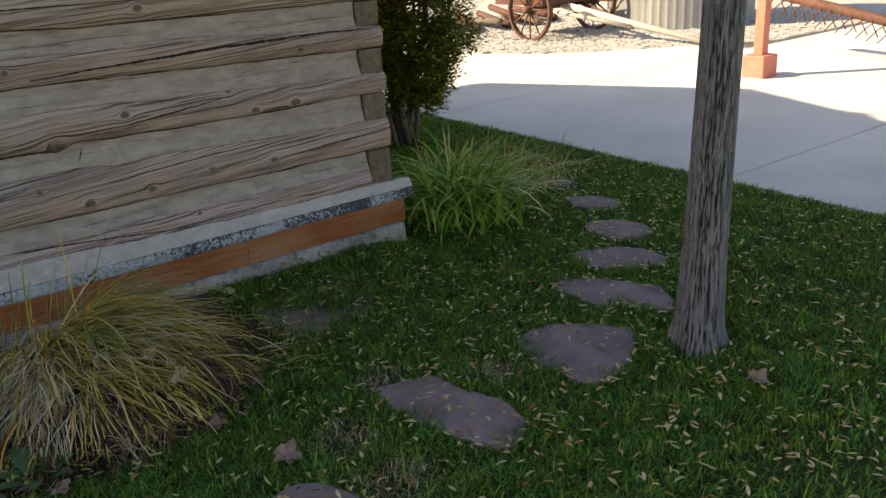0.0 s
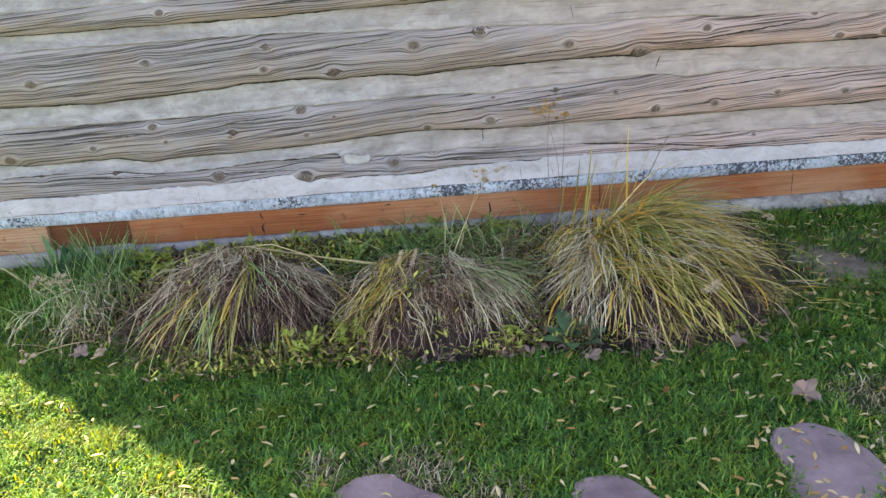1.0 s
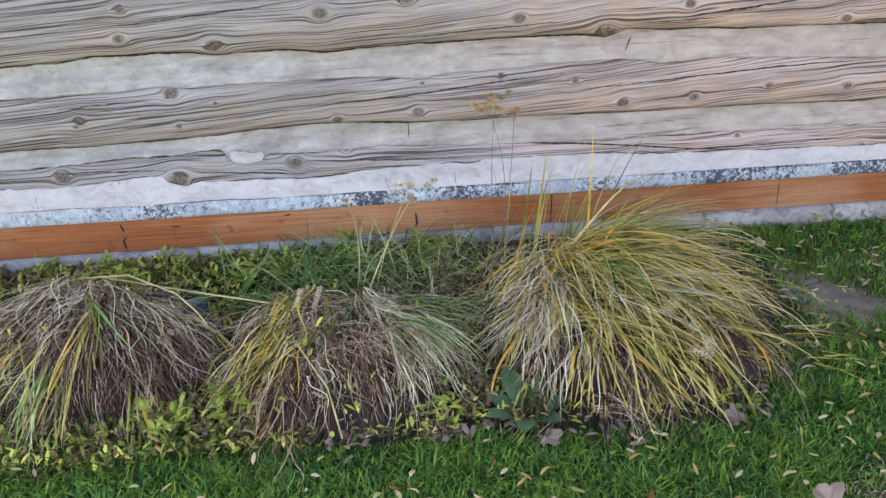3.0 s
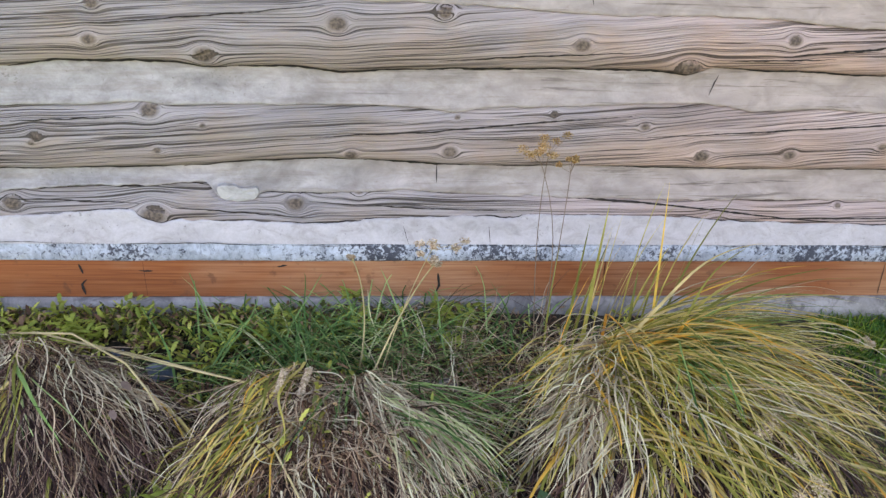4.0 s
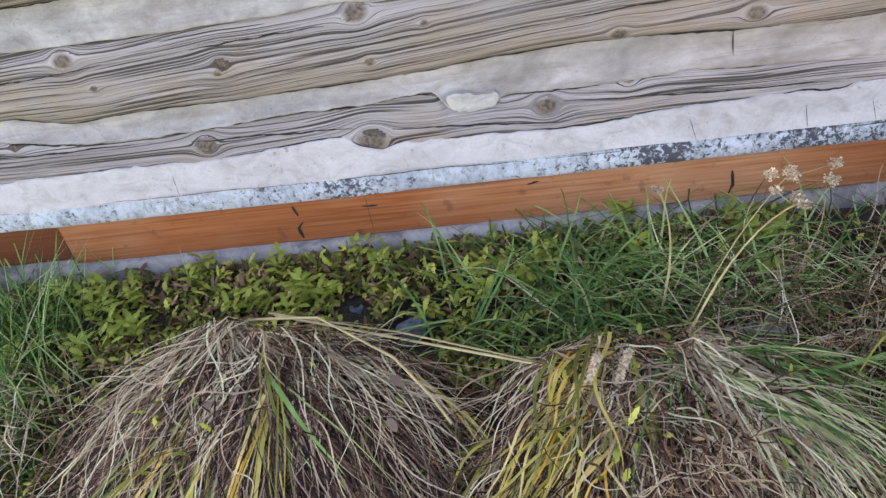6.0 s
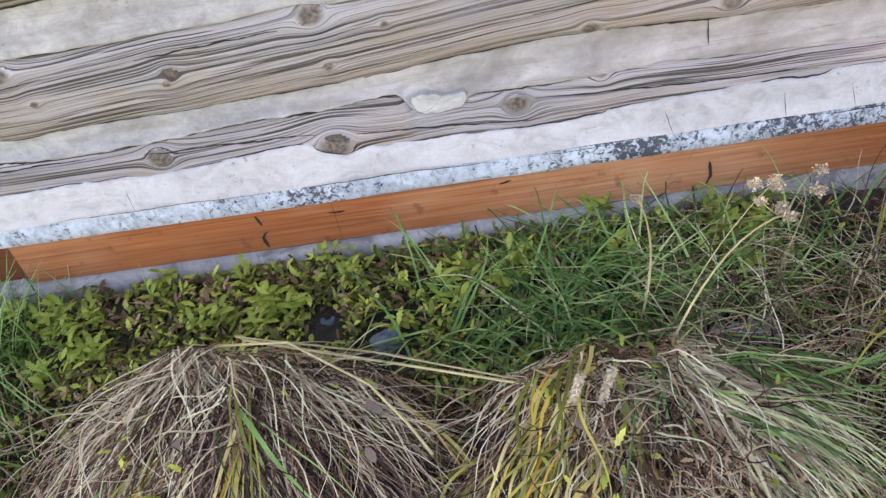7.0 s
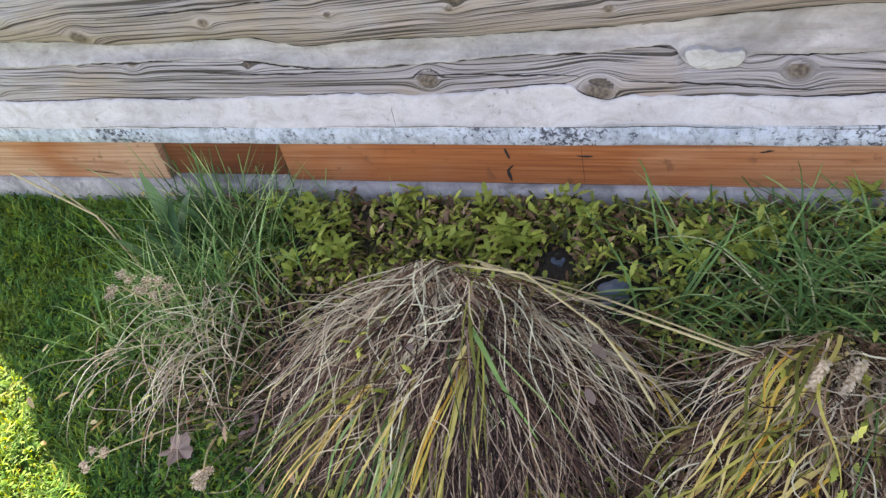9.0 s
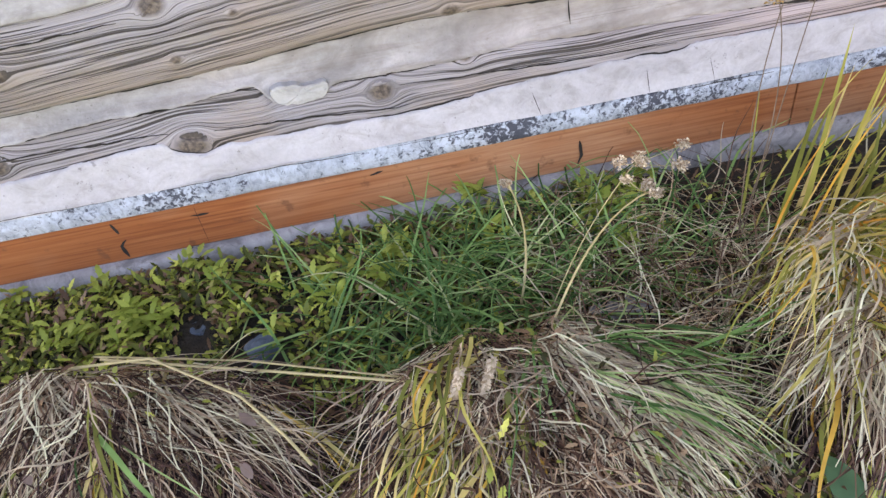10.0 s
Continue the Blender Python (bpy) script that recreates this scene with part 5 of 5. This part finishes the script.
yarrow(((1.20, -0.40, 0.15), (1.40, -0.40, 0.34), (1.55, -0.42, 0.20)), 0.014, 11)
for k, (x, y) in enumerate(((0.0, -0.605), (0.055, -0.60))):
    ob = thing("seed_spike", "pale woolly seed spike on a bent stalk", "dried flower", (x, y, 0.13), "dried flower stalks")
    m = 230
    t = rng.random(m)
    q = np.stack([x + 0.03 * t, y - 0.045 + 0.02 * t, 0.19 + 0.085 * t], 1)
    part("spike", blades(q, rng.uniform(0, 6.28, m), 0.011, 1.2, 2.0, 0.006, 2, shape=LEAF), M_SEED, ob)
    part("stalk", rod([(x, y - 0.045, 0.12), (x + 0.006, y - 0.042, 0.20), (x + 0.03, y - 0.025, 0.275)], 0.0028, 6), M_STALK, ob)


# long single straws lying over the clumps
def straw(points, r=0.0028):
    ob = part("straw", rod(points, r, 6), M_STALK)
    tagged(ob, "single long pale straw fallen across the grass", "straw", "loose straws")


straw([(-0.66, -0.43, 0.255), (-0.50, -0.46, 0.27), (-0.34, -0.58, 0.262), (-0.27, -0.67, 0.25), (-0.234, -0.724, 0.236)])
straw([(-0.60, -0.42, 0.25), (-0.30, -0.50, 0.215), (-0.05, -0.58, 0.20), (0.06, -0.62, 0.185)])
straw([(-0.62, -0.40, 0.24), (-0.35, -0.45, 0.20), (-0.10, -0.54, 0.185), (0.02, -0.58, 0.18)], 0.002)
straw([(-2.05, -0.12, 0.22), (-1.75, -0.20, 0.14), (-1.45, -0.40, 0.03)], 0.003)
straw([(-2.0, -0.10, 0.22), (-1.7, -0.22, 0.12), (-1.48, -0.38, 0.03)], 0.0022)
straw([(0.08, -0.66, 0.19), (0.02, -0.80, 0.19), (0.10, -0.94, 0.14), (0.13, -1.02, 0.03)])
straw([(-0.72, -0.54, 0.23), (-0.76, -0.70, 0.215), (-0.70, -0.86, 0.12), (-0.70, -0.90, 0.02)])
straw([(-1.05, -0.80, 0.02), (-1.00, -0.70, 0.14), (-0.85, -0.55, 0.215)], 0.002)


ROCKS = ((-0.355, -0.30, 0.07), (-0.49, -0.22, 0.045), (0.395, -0.405, 0.085), (0.415, -0.16, 0.06))


# leafy ground cover
n = 52000
qx, qy = rng.uniform(-1.4, 1.3, n), rng.uniform(-1.04, -0.045, n)
dens = np.where(qy > -0.34, 1.0, np.where(qy < -0.80, np.where(qx < -0.95, 0.06, 0.4), 0.6)) * np.clip(0.35 + 2.2 * (0.5 + fbm(qx * 5, qy * 5, 44)) - 0.5, 0.05, 1) * np.where(qx > 0.0, 0.8, 1.0) * np.where((qx > 0.55) & (qy > -0.8), 0.1, 1) * np.where((qx < -1.1) & (qy > -0.5), 0.3, 1)
far1 = np.hypot((qx + 0.63) / 0.33, (qy + 0.61) / 0.24) > 1
far2 = np.hypot((qx - 0.15) / 0.32, (qy + 0.73) / 0.26) > 1
dens = dens * np.where((qx < -0.85) & (qy < -0.45), 0.12, 1.0)
peep = np.zeros(n)
for px, py in ((0.32, -0.84), (-0.02, -0.90), (0.16, -0.97), (-0.62, -0.42), (-0.80, -0.62), (-0.34, -0.80), (0.40, -0.98)):
    peep = np.maximum(peep, 0.32 * np.exp(-np.hypot(qx - px, qy - py) / 0.07))
ok = (rng.random(n) < dens) & ((far1 & far2) | (rng.random(n) < 0.035 + peep))
for rx, ry, rr in ROCKS:
    ok &= np.hypot(qx - rx, (qy - ry + 0.03) * 0.7) > rr
qx, qy = qx[ok], qy[ok]
n = len(qx)
over = ~(far1 & far2)[ok]
hz = rng.uniform(0.004, 0.05, n) + rise(qx, qy) + np.where(over, np.maximum(dome(-0.63, -0.60, 0.38, 0.275, 0.215)(qx, qy), dome(0.15, -0.715, 0.38, 0.31, 0.175)(qx, qy)), 0)
tagged(part("ground_cover", blades(np.stack([qx, qy, hz], 1), rng.uniform(0, 6.28, n), rng.uniform(0.016, 0.042, n), np.radians(rng.uniform(5, 60, n)), np.radians(rng.uniform(45, 120, n)), rng.uniform(0.008, 0.017, n), 8, shape=LOBED), M_COVER), "low yellow-green leafy ground cover in the bed", "ground cover", kind="stuff")
n = 60
cx = rng.uniform(-1.3, 0.6, n)
cy = np.where((rng.random(n) < 0.6) | (cx < -0.55), rng.uniform(-0.3, -0.05, n), rng.uniform(-0.98, -0.80, n))
m = rng.integers(0, n, 900)
tagged(part("leafy_shoots", blades(np.stack([cx[m] + rng.normal(0, 0.012, 900), cy[m] + rng.normal(0, 0.012, 900), rng.uniform(0.03, 0.09, 900) + rise(cx[m], cy[m])], 1), rng.uniform(0, 6.28, 900), rng.uniform(0.025, 0.052, 900), np.radians(rng.uniform(20, 70, 900)), np.radians(rng.uniform(70, 115, 900)), 0.017, 10, shape=LOBED), foliage("bright_shoot", [(0, (0.25, 0.34, 0.06)), (1, (0.55, 0.62, 0.14))], 0.45, 0.35)), "bright yellow-green leafy shoots in the bed", "ground cover", kind="stuff")
d = thing("dock_plant", "broad-leaved green weed at the edge of the bed", "weed", (0.64, -0.96, 0))
for k in range(7):
    a = 0.9 * k
    part("leaf", blades(np.array([(0.64 + 0.03 * math.cos(a), -0.96 + 0.03 * math.sin(a), 0.0)]), a, 0.11 + 0.02 * (k % 3), 0.5, 1.6, 0.062, 8, shape=LEAF), M_BROAD, d)


def rock(x, y, z, sx, sy, sz, turn, material, label, seed):
    bm = bmesh.new()
    bmesh.ops.create_icosphere(bm, subdivisions=3, radius=1)
    for v in bm.verts:
        f = 1 + 0.35 * (noise.noise(v.co * 1.3 + Vector((seed, 0, 0))))
        v.co = Vector((max(-0.8, min(0.8, v.co.x)) * sx * f, max(-0.75, min(0.75, v.co.y)) * sy * f, max(-0.7, min(0.7, v.co.z)) * sz * f))
    bmesh.ops.transform(bm, matrix=pose(x, y, z, 0, 0, turn), verts=bm.verts)
    tagged(part("rock", bm, material), label, "rock", "small rocks in the bed")


M_SLATE = make_plain("blue_grey_slate", (0.085, 0.12, 0.165), (0.20, 0.255, 0.31), 22, 0.75, 0.003)
rock(-0.355, -0.30, 0.046, 0.040, 0.028, 0.040, 20, M_SLATE, "blue-grey rock half hidden in leaves", 1)
rock(-0.49, -0.215, 0.046, 0.024, 0.025, 0.03, 0, M_SLATE, "small blue-grey rock half hidden in leaves", 2)
rock(0.395, -0.405, 0.05, 0.075, 0.036, 0.036, 5, M_FOOT, "grey oblong rock among the grass", 3)
rock(0.415, -0.16, 0.06, 0.045, 0.035, 0.045, 30, M_SLATE, "blue-grey rock by the wall", 4)

# green strap-leaved clump at the cabin corner
c = thing("corner_grass", "lush green arching grass clump at the cabin corner", "grass clump", (3.15, 0.1, 0))
n = 520
part("arching_foliage", blades(np.stack([rng.normal(3.16, 0.12, n), rng.normal(0.12, 0.15, n), np.zeros(n)], 1), rng.uniform(0, 6.28, n), rng.uniform(0.35, 0.72, n), np.radians(rng.uniform(3, 30, n)), np.radians(rng.uniform(85, 150, n)), rng.uniform(0.014, 0.030, n), 9, rng.normal(0, 0.25, n), lambda x, y: 0.01 + 0 * x), foliage("strap_leaf", [(0, (0.08, 0.22, 0.03)), (0.4, (0.21, 0.42, 0.06)), (0.8, (0.42, 0.62, 0.13)), (1, (0.72, 0.66, 0.26))], 0.4, 0.3), c)
n = 500
part("fine_foliage", blades(np.stack([rng.uniform(3.3, 4.1, n), rng.uniform(0.1, 0.9, n), np.zeros(n)], 1), rng.uniform(0, 6.28, n), rng.uniform(0.25, 0.5, n), np.radians(rng.uniform(5, 40, n)), np.radians(rng.uniform(85, 140, n)), 0.006, 7, rng.normal(0, 0.3, n), lambda x, y: 0.01 + 0 * x), M_YELLOW, c)
n = 3
part("plume", blades(np.stack([rng.normal(3.1, 0.06, n), rng.normal(0.2, 0.06, n), np.zeros(n)], 1), rng.uniform(0, 6.28, n), rng.uniform(0.5, 0.6, n), 0.05, 0.3, 0.010, 6, shape=lambda s: 0.3 + s), M_STALK, c)

# ---- things beyond the pavement ----
def wheel(cx, cy, r, parent):
    hub = part("wheel", rod([(cx - 0.10, cy, r), (cx + 0.10, cy, r)], 0.055, 14), M_RUST, parent, "rusty spoked wheel")
    ring = bmesh.new()
    k = 48
    loops = []
    for i in range(k):
        a = 2 * math.pi * i / k
        loops.append([ring.verts.new((cx + dx, cy + rr * math.cos(a), r + rr * math.sin(a))) for dx, rr in ((-0.035, r), (0.035, r), (0.035, r - 0.035), (-0.035, r - 0.035))])
    for i in range(k):
        for j in range(4):
            ring.faces.new((loops[i][j], loops[(i + 1) % k][j], loops[(i + 1) % k][(j + 1) % 4], loops[i][(j + 1) % 4]))
    part("rim", ring, M_RUST, hub)
    for i in range(12):
        a = 2 * math.pi * i / 12
        part("spoke", rod([(cx, cy + 0.04 * math.cos(a), r + 0.04 * math.sin(a)), (cx, cy + (r - 0.03) * math.cos(a), r + (r - 0.03) * math.sin(a))], [0.016, 0.011], 6), M_RUST, hub)


cart = thing("farm_cart", "old rusty two-wheeled farm cart with a pale wooden pole", "cart", (9.45, 5.6, 0))
wheel(8.72, 5.62, 0.44, cart)
wheel(10.15, 5.75, 0.44, cart)
part("axle", rod([(8.72, 5.62, 0.44), (10.15, 5.75, 0.44)], 0.035, 8), M_RUST, cart)
part("pole", rod([(9.40, 5.75, 0.46), (9.42, 4.6, 0.27), (9.40, 3.10, 0.06)], [0.055, 0.05, 0.035], 8), M_GREYWOOD, cart, "pale bleached wooden pole")
part("brace", rod([(9.0, 5.65, 0.42), (9.35, 4.3, 0.20)], 0.03, 8), M_GREYWOOD, cart)
part("brace", rod([(9.85, 5.7, 0.42), (9.45, 4.3, 0.20)], 0.03, 8), M_RUST, cart)
part("frame", box(bmesh.new(), 8.9, 10.0, 5.55, 6.6, 0.47, 0.56, 0.01), M_RUST, cart)

bm = bmesh.new()
k = 180
for z in (0.0, 1.9):
    for i in range(k):
        a = 2 * math.pi * i / k
        rr = 1.12 + 0.005 * math.cos(a * 60)
        bm.verts.new((11.45 + rr * math.cos(a), 5.15 + rr * math.sin(a), z))
bm.verts.ensure_lookup_table()
for i in range(k):
    bm.faces.new((bm.verts[i], bm.verts[(i + 1) % k], bm.verts[k + (i + 1) % k], bm.verts[k + i]))
bm.faces.new([bm.verts[k + i] for i in range(k)])
tagged(part("storage_tank", bm, M_ZINC), "grey corrugated metal tank standing on gravel", "tank")

post = thing("shelter_post", "salmon red painted post on a square red base", "post", (7.98, 1.42, 0))
part("footing_block", box(bmesh.new(), 7.84, 8.08, 1.26, 1.50, -0.01, 0.22, 0.012), M_RED, post)
part("shaft", box(bmesh.new(), 7.91, 8.01, 1.33, 1.43, 0.215, 2.9, 0.006), M_RED, post)

rake = thing("harrow", "rusty field harrow beam with thin crossing tines", "farm implement", (9.2, 0.8, 0))
part("beam", rod([(9.2, 2.15, 0.70), (9.2, 0.6, 0.40), (9.2, -1.2, 0.05)], 0.055, 8), M_RUST, rake)
for i in range(26):
    y = 2.0 - 0.115 * i
    z = 0.67 - 0.0205 * i
    for d in (-0.35, 0.35):
        part("tine", rod([(9.2, y, z), (9.12, y + d * 0.25, max(0.04, z - 0.09)), (9.08, y + d * 0.5, max(0.012, z - 0.20))], 0.007, 5), M_RUST, rake)
# made-up rods stand in for a heap of dark rubble
lum = thing("debris_heap", "heap of dark rods standing in for rubble on the gravel", "timber", (9.4, 7.4, 0))
for i in range(9):
    x = 8.4 + 0.28 * i
    part("pole", rod([(x, 6.9 + 0.1 * (i % 3), 0.07 + 0.09 * (i % 2)), (x + 0.5, 8.4, 0.08 + 0.08 * (i % 3))], 0.06, 8), M_RUST if i % 3 else M_STEM, lum)

# ---- lawn grass, dead grass, fallen leaves ----
BED = [(-1.24, 0.1), (-1.20, -0.46), (-0.98, -0.68), (-0.65, -0.73), (-0.40, -0.72), (-0.16, -0.92), (0.1, -1.02), (0.7, -1.05), (1.2, -1.05), (1.45, -0.78), (1.55, -0.3), (1.58, 0.1)]
CABIN = [(-2.66, -0.02), (2.68, -0.02), (2.68, 5.6), (-2.66, 5.6)]


def shrunk(poly, f):
    cx, cy = sum(p[0] for p in poly) / len(poly), sum(p[1] for p in poly) / len(poly)
    return [(cx + (x - cx) * f, cy + (y - cy) * f) for x, y in poly]


def clear(x, y, f=0.90):
    bad = inside(x, y, BED) | inside(x, y, CABIN) | (np.hypot((x - 1.83) / 0.24, (y + 0.52) / 0.20) + 1.6 * fbm(x * 10, y * 10, 15) + 1.5 * (vnoise(x * 450, y * 450, 16) - 0.5) < 0.75)
    for p in STONES:
        bad |= inside(x + 0.05 * fbm(x * 12, y * 12, 5), y + 0.05 * fbm(x * 12, y * 12, 6), shrunk(p, f - 0.09))
    return ~bad


rng = np.random.default_rng(61)


def lawn(x0, x1, y0, y1, per, name, height, width, thin=None, material=M_GRASS, lab="short green mown lawn grass"):
    n = int((x1 - x0) * (y1 - y0) * per)
    x, y = rng.uniform(x0, x1, n), rng.uniform(y0, y1, n)
    ok = clear(x, y) & (x < 4.74)
    if thin is not None:
        ok &= rng.random(n) < thin(x, y)
    x, y = x[ok], y[ok]
    n = len(x)
    hh = height * (0.45 + 1.1 * np.clip(0.5 + 1.6 * fbm(x * 9, y * 9, 71), 0, 1)) * rng.uniform(0.55, 1.25, n)
    az = rng.uniform(0, 6.28, n)
    me = blades(np.stack([x, y, rise(x, y) - 0.008], 1), az, hh, np.radians(rng.uniform(0, 45, n)), np.radians(rng.uniform(40, 120, n)), width * rng.uniform(0.6, 1.5, n), 3)
    tagged(part(name, me, material), lab, "grass", kind="stuff")


def dead_at(x, y):
    d = np.zeros(len(x))
    for cx, cy, r in ((0.05, -1.64, 0.16), (0.24, -1.78, 0.14), (1.5, -1.72, 0.13), (1.50, -1.40, 0.12), (1.80, -1.16, 0.10), (-0.22, -1.58, 0.08), (-0.62, -1.78, 0.16), (2.15, -1.42, 0.10), (-1.0, -2.0, 0.2)):
        d = np.maximum(d, np.clip(1.5 - np.hypot(x - cx, y - cy) / r, 0, 1))
    return np.maximum(d, 0.5 * np.clip(1.4 - np.hypot((x - 2.0) / 0.5, (y + 0.42) / 0.38), 0, 1) * np.clip(0.4 + 2.5 * fbm(x * 14, y * 14, 52), 0, 1))


alive = lambda x, y: 1 - 0.92 * dead_at(x, y)  # noqa: E731
lawn(-2.6, 3.4, -2.3, -0.02, 22000, "lawn_grass", 0.046, 0.0052, alive)
n = 22000
x, y = rng.uniform(-2.6, 2.6, n), rng.uniform(-2.3, -0.03, n)
ok = clear(x, y) & (rng.random(n) < np.clip(0.5 + 2.2 * fbm(x * 3, y * 3, 88), 0.05, 1)) & (rng.random(n) < alive(x, y))
x, y = x[ok], y[ok]
n = len(x)
tagged(part("clover", blades(np.stack([x, y, rise(x, y) + rng.uniform(0.004, 0.022, n)], 1), rng.uniform(0, 6.28, n), rng.uniform(0.010, 0.020, n), np.radians(rng.uniform(40, 90, n)), np.radians(rng.uniform(70, 110, n)), rng.uniform(0.007, 0.012, n), 3, shape=LEAF), M_CLOVER), "small round clover leaves among the lawn grass", "clover", kind="stuff")
lawn(-4.5, -2.6, -3.6, 0.6, 7000, "lawn_grass", 0.040, 0.006)
lawn(-9.0, 4.74, -8.0, -3.6, 1500, "lawn_grass", 0.045, 0.014)
lawn(-9.0, -4.5, -3.6, 6.0, 1500, "lawn_grass", 0.045, 0.014)
lawn(-2.6, 3.4, -3.6, -2.3, 7000, "lawn_grass", 0.040, 0.006)
lawn(3.4, 4.74, -3.6, 2.8, 8500, "lawn_grass", 0.042, 0.005)
lawn(2.66, 3.4, -0.02, 2.8, 8000, "lawn_grass", 0.042, 0.005)
lawn(-1.4, 2.6, -2.3, -0.04, 14000, "dead_grass", 0.038, 0.0040, lambda x, y: 0.04 + 0.75 * dead_at(x, y), M_DEAD, "straw-coloured dead grass beside the stones")


def on_stone(x, y):
    s = np.zeros(len(x), bool)
    for p in STONES:
        s |= inside(x, y, shrunk(p, 0.97))
    return s


n = 9200
x, y = rng.uniform(-1.8, 4.7, n), rng.uniform(-3.0, 0.6, n)
keep = (rng.random(n) < np.clip(0.10 + 0.42 * np.clip((x + 0.2) / 2.4, 0, 1), 0, 1)) & ~inside(x, y, CABIN) & ~(inside(x, y, BED) & (y > -0.85))
x, y = x[keep], y[keep]
ex, ey = [], []
for p in STONES[:8]:
    for (xa, ya), (xb, yb) in zip(p, p[1:] + p[:1]):
        for _ in range(5):
            t = rng.random()
            ex.append(xa + (xb - xa) * t + rng.normal(0, 0.045))
            ey.append(ya + (yb - ya) * t + rng.normal(0, 0.03))
x, y = np.r_[x, ex], np.r_[y, ey]
n = len(x)
z = np.where(on_stone(x, y), 0.025, rng.uniform(0.022, 0.040, n) + rise(x, y))
tagged(part("fallen_leaves", blades(np.stack([x, y, z], 1), rng.uniform(0, 6.28, n), rng.uniform(0.020, 0.046, n), np.radians(rng.uniform(50, 92, n)), np.radians(rng.uniform(80, 125, n)), rng.uniform(0.007, 0.014, n), 5, rng.normal(0, 0.6, n), shape=LEAF, floor=lambda a, b: 0.0175 + 0 * a), M_LITTER), "narrow yellow and tan leaves fallen on the lawn", "fallen leaves", kind="stuff")
n = 190
x = rng.uniform(-1.1, 1.6, n)
y = np.interp(x, (-1.1, -0.6, -0.3, 0.1, 1.2, 1.6), (-0.76, -0.80, -0.86, -1.0, -1.04, -0.75)) + rng.normal(0, 0.05, n)
x, y = np.r_[x, -0.70, -0.36, -0.54, -0.33, 0.02, -0.02], np.r_[y, -0.64, -0.66, -0.74, -0.60, -0.70, -0.20]
hi = np.r_[rng.uniform(0.012, 0.04, n), 0.25, 0.19, 0.20, 0.20, 0.22, 0.09]
n += 6
tagged(part("bed_litter", blades(np.stack([x, y, hi], 1), rng.uniform(0, 6.28, n), rng.uniform(0.022, 0.05, n), np.radians(rng.uniform(50, 92, n)), np.radians(rng.uniform(85, 115, n)), rng.uniform(0.009, 0.020, n), 5, rng.normal(0, 0.5, n), shape=LEAF, floor=lambda a, b: 0.012 + 0 * a), M_MAPLE), "brown curled leaves along the bed's edge", "fallen leaves", kind="stuff")


def lobed_leaf(x, y, z, size, turn, material, label):
    """A fallen leaf with five pointed lobes and a curled rim."""
    bm = bmesh.new()
    c = bm.verts.new((0, 0, 0))
    ring = []
    for i in range(40):
        a = 2 * math.pi * i / 40
        r = size * (0.80 + 0.15 * math.cos(5 * a) + 0.05 * math.cos(11 * a + turn) + 0.04 * math.cos(17 * a)) * (1 - 0.45 * math.exp(-((i - 20) / 2) ** 2))
        ring.append(bm.verts.new((r * math.cos(a), 0.82 * r * math.sin(a), 0.2 * size * math.sin(2 * a + 1) + 0.12 * r + 0.08 * size * math.sin(7 * a + turn))))
    for i in range(40):
        bm.faces.new((c, ring[i], ring[(i + 1) % 40]))
    bmesh.ops.transform(bm, matrix=pose(x, y, z, 8, -6, turn), verts=bm.verts)
    tagged(part("maple_leaf", bm, material), label, "leaf", "large fallen leaves")


lobed_leaf(1.285, -1.41, 0.035, 0.062, 40, M_MAPLE, "large pale brown curled leaf on the lawn")
lobed_leaf(1.20, -1.08, 0.03, 0.045, 90, M_MAPLE, "brown curled leaf by the grass clump")
lobed_leaf(0.68, -1.09, 0.03, 0.04, 10, M_MAPLE, "rust brown fallen leaf on the lawn")
lobed_leaf(-1.22, -0.80, 0.03, 0.045, 60, M_MAPLE, "rust brown fallen leaf by the weeds")
lobed_leaf(2.75, -2.10, 0.035, 0.05, 0, M_MAPLE, "tan fallen leaf on the lawn")
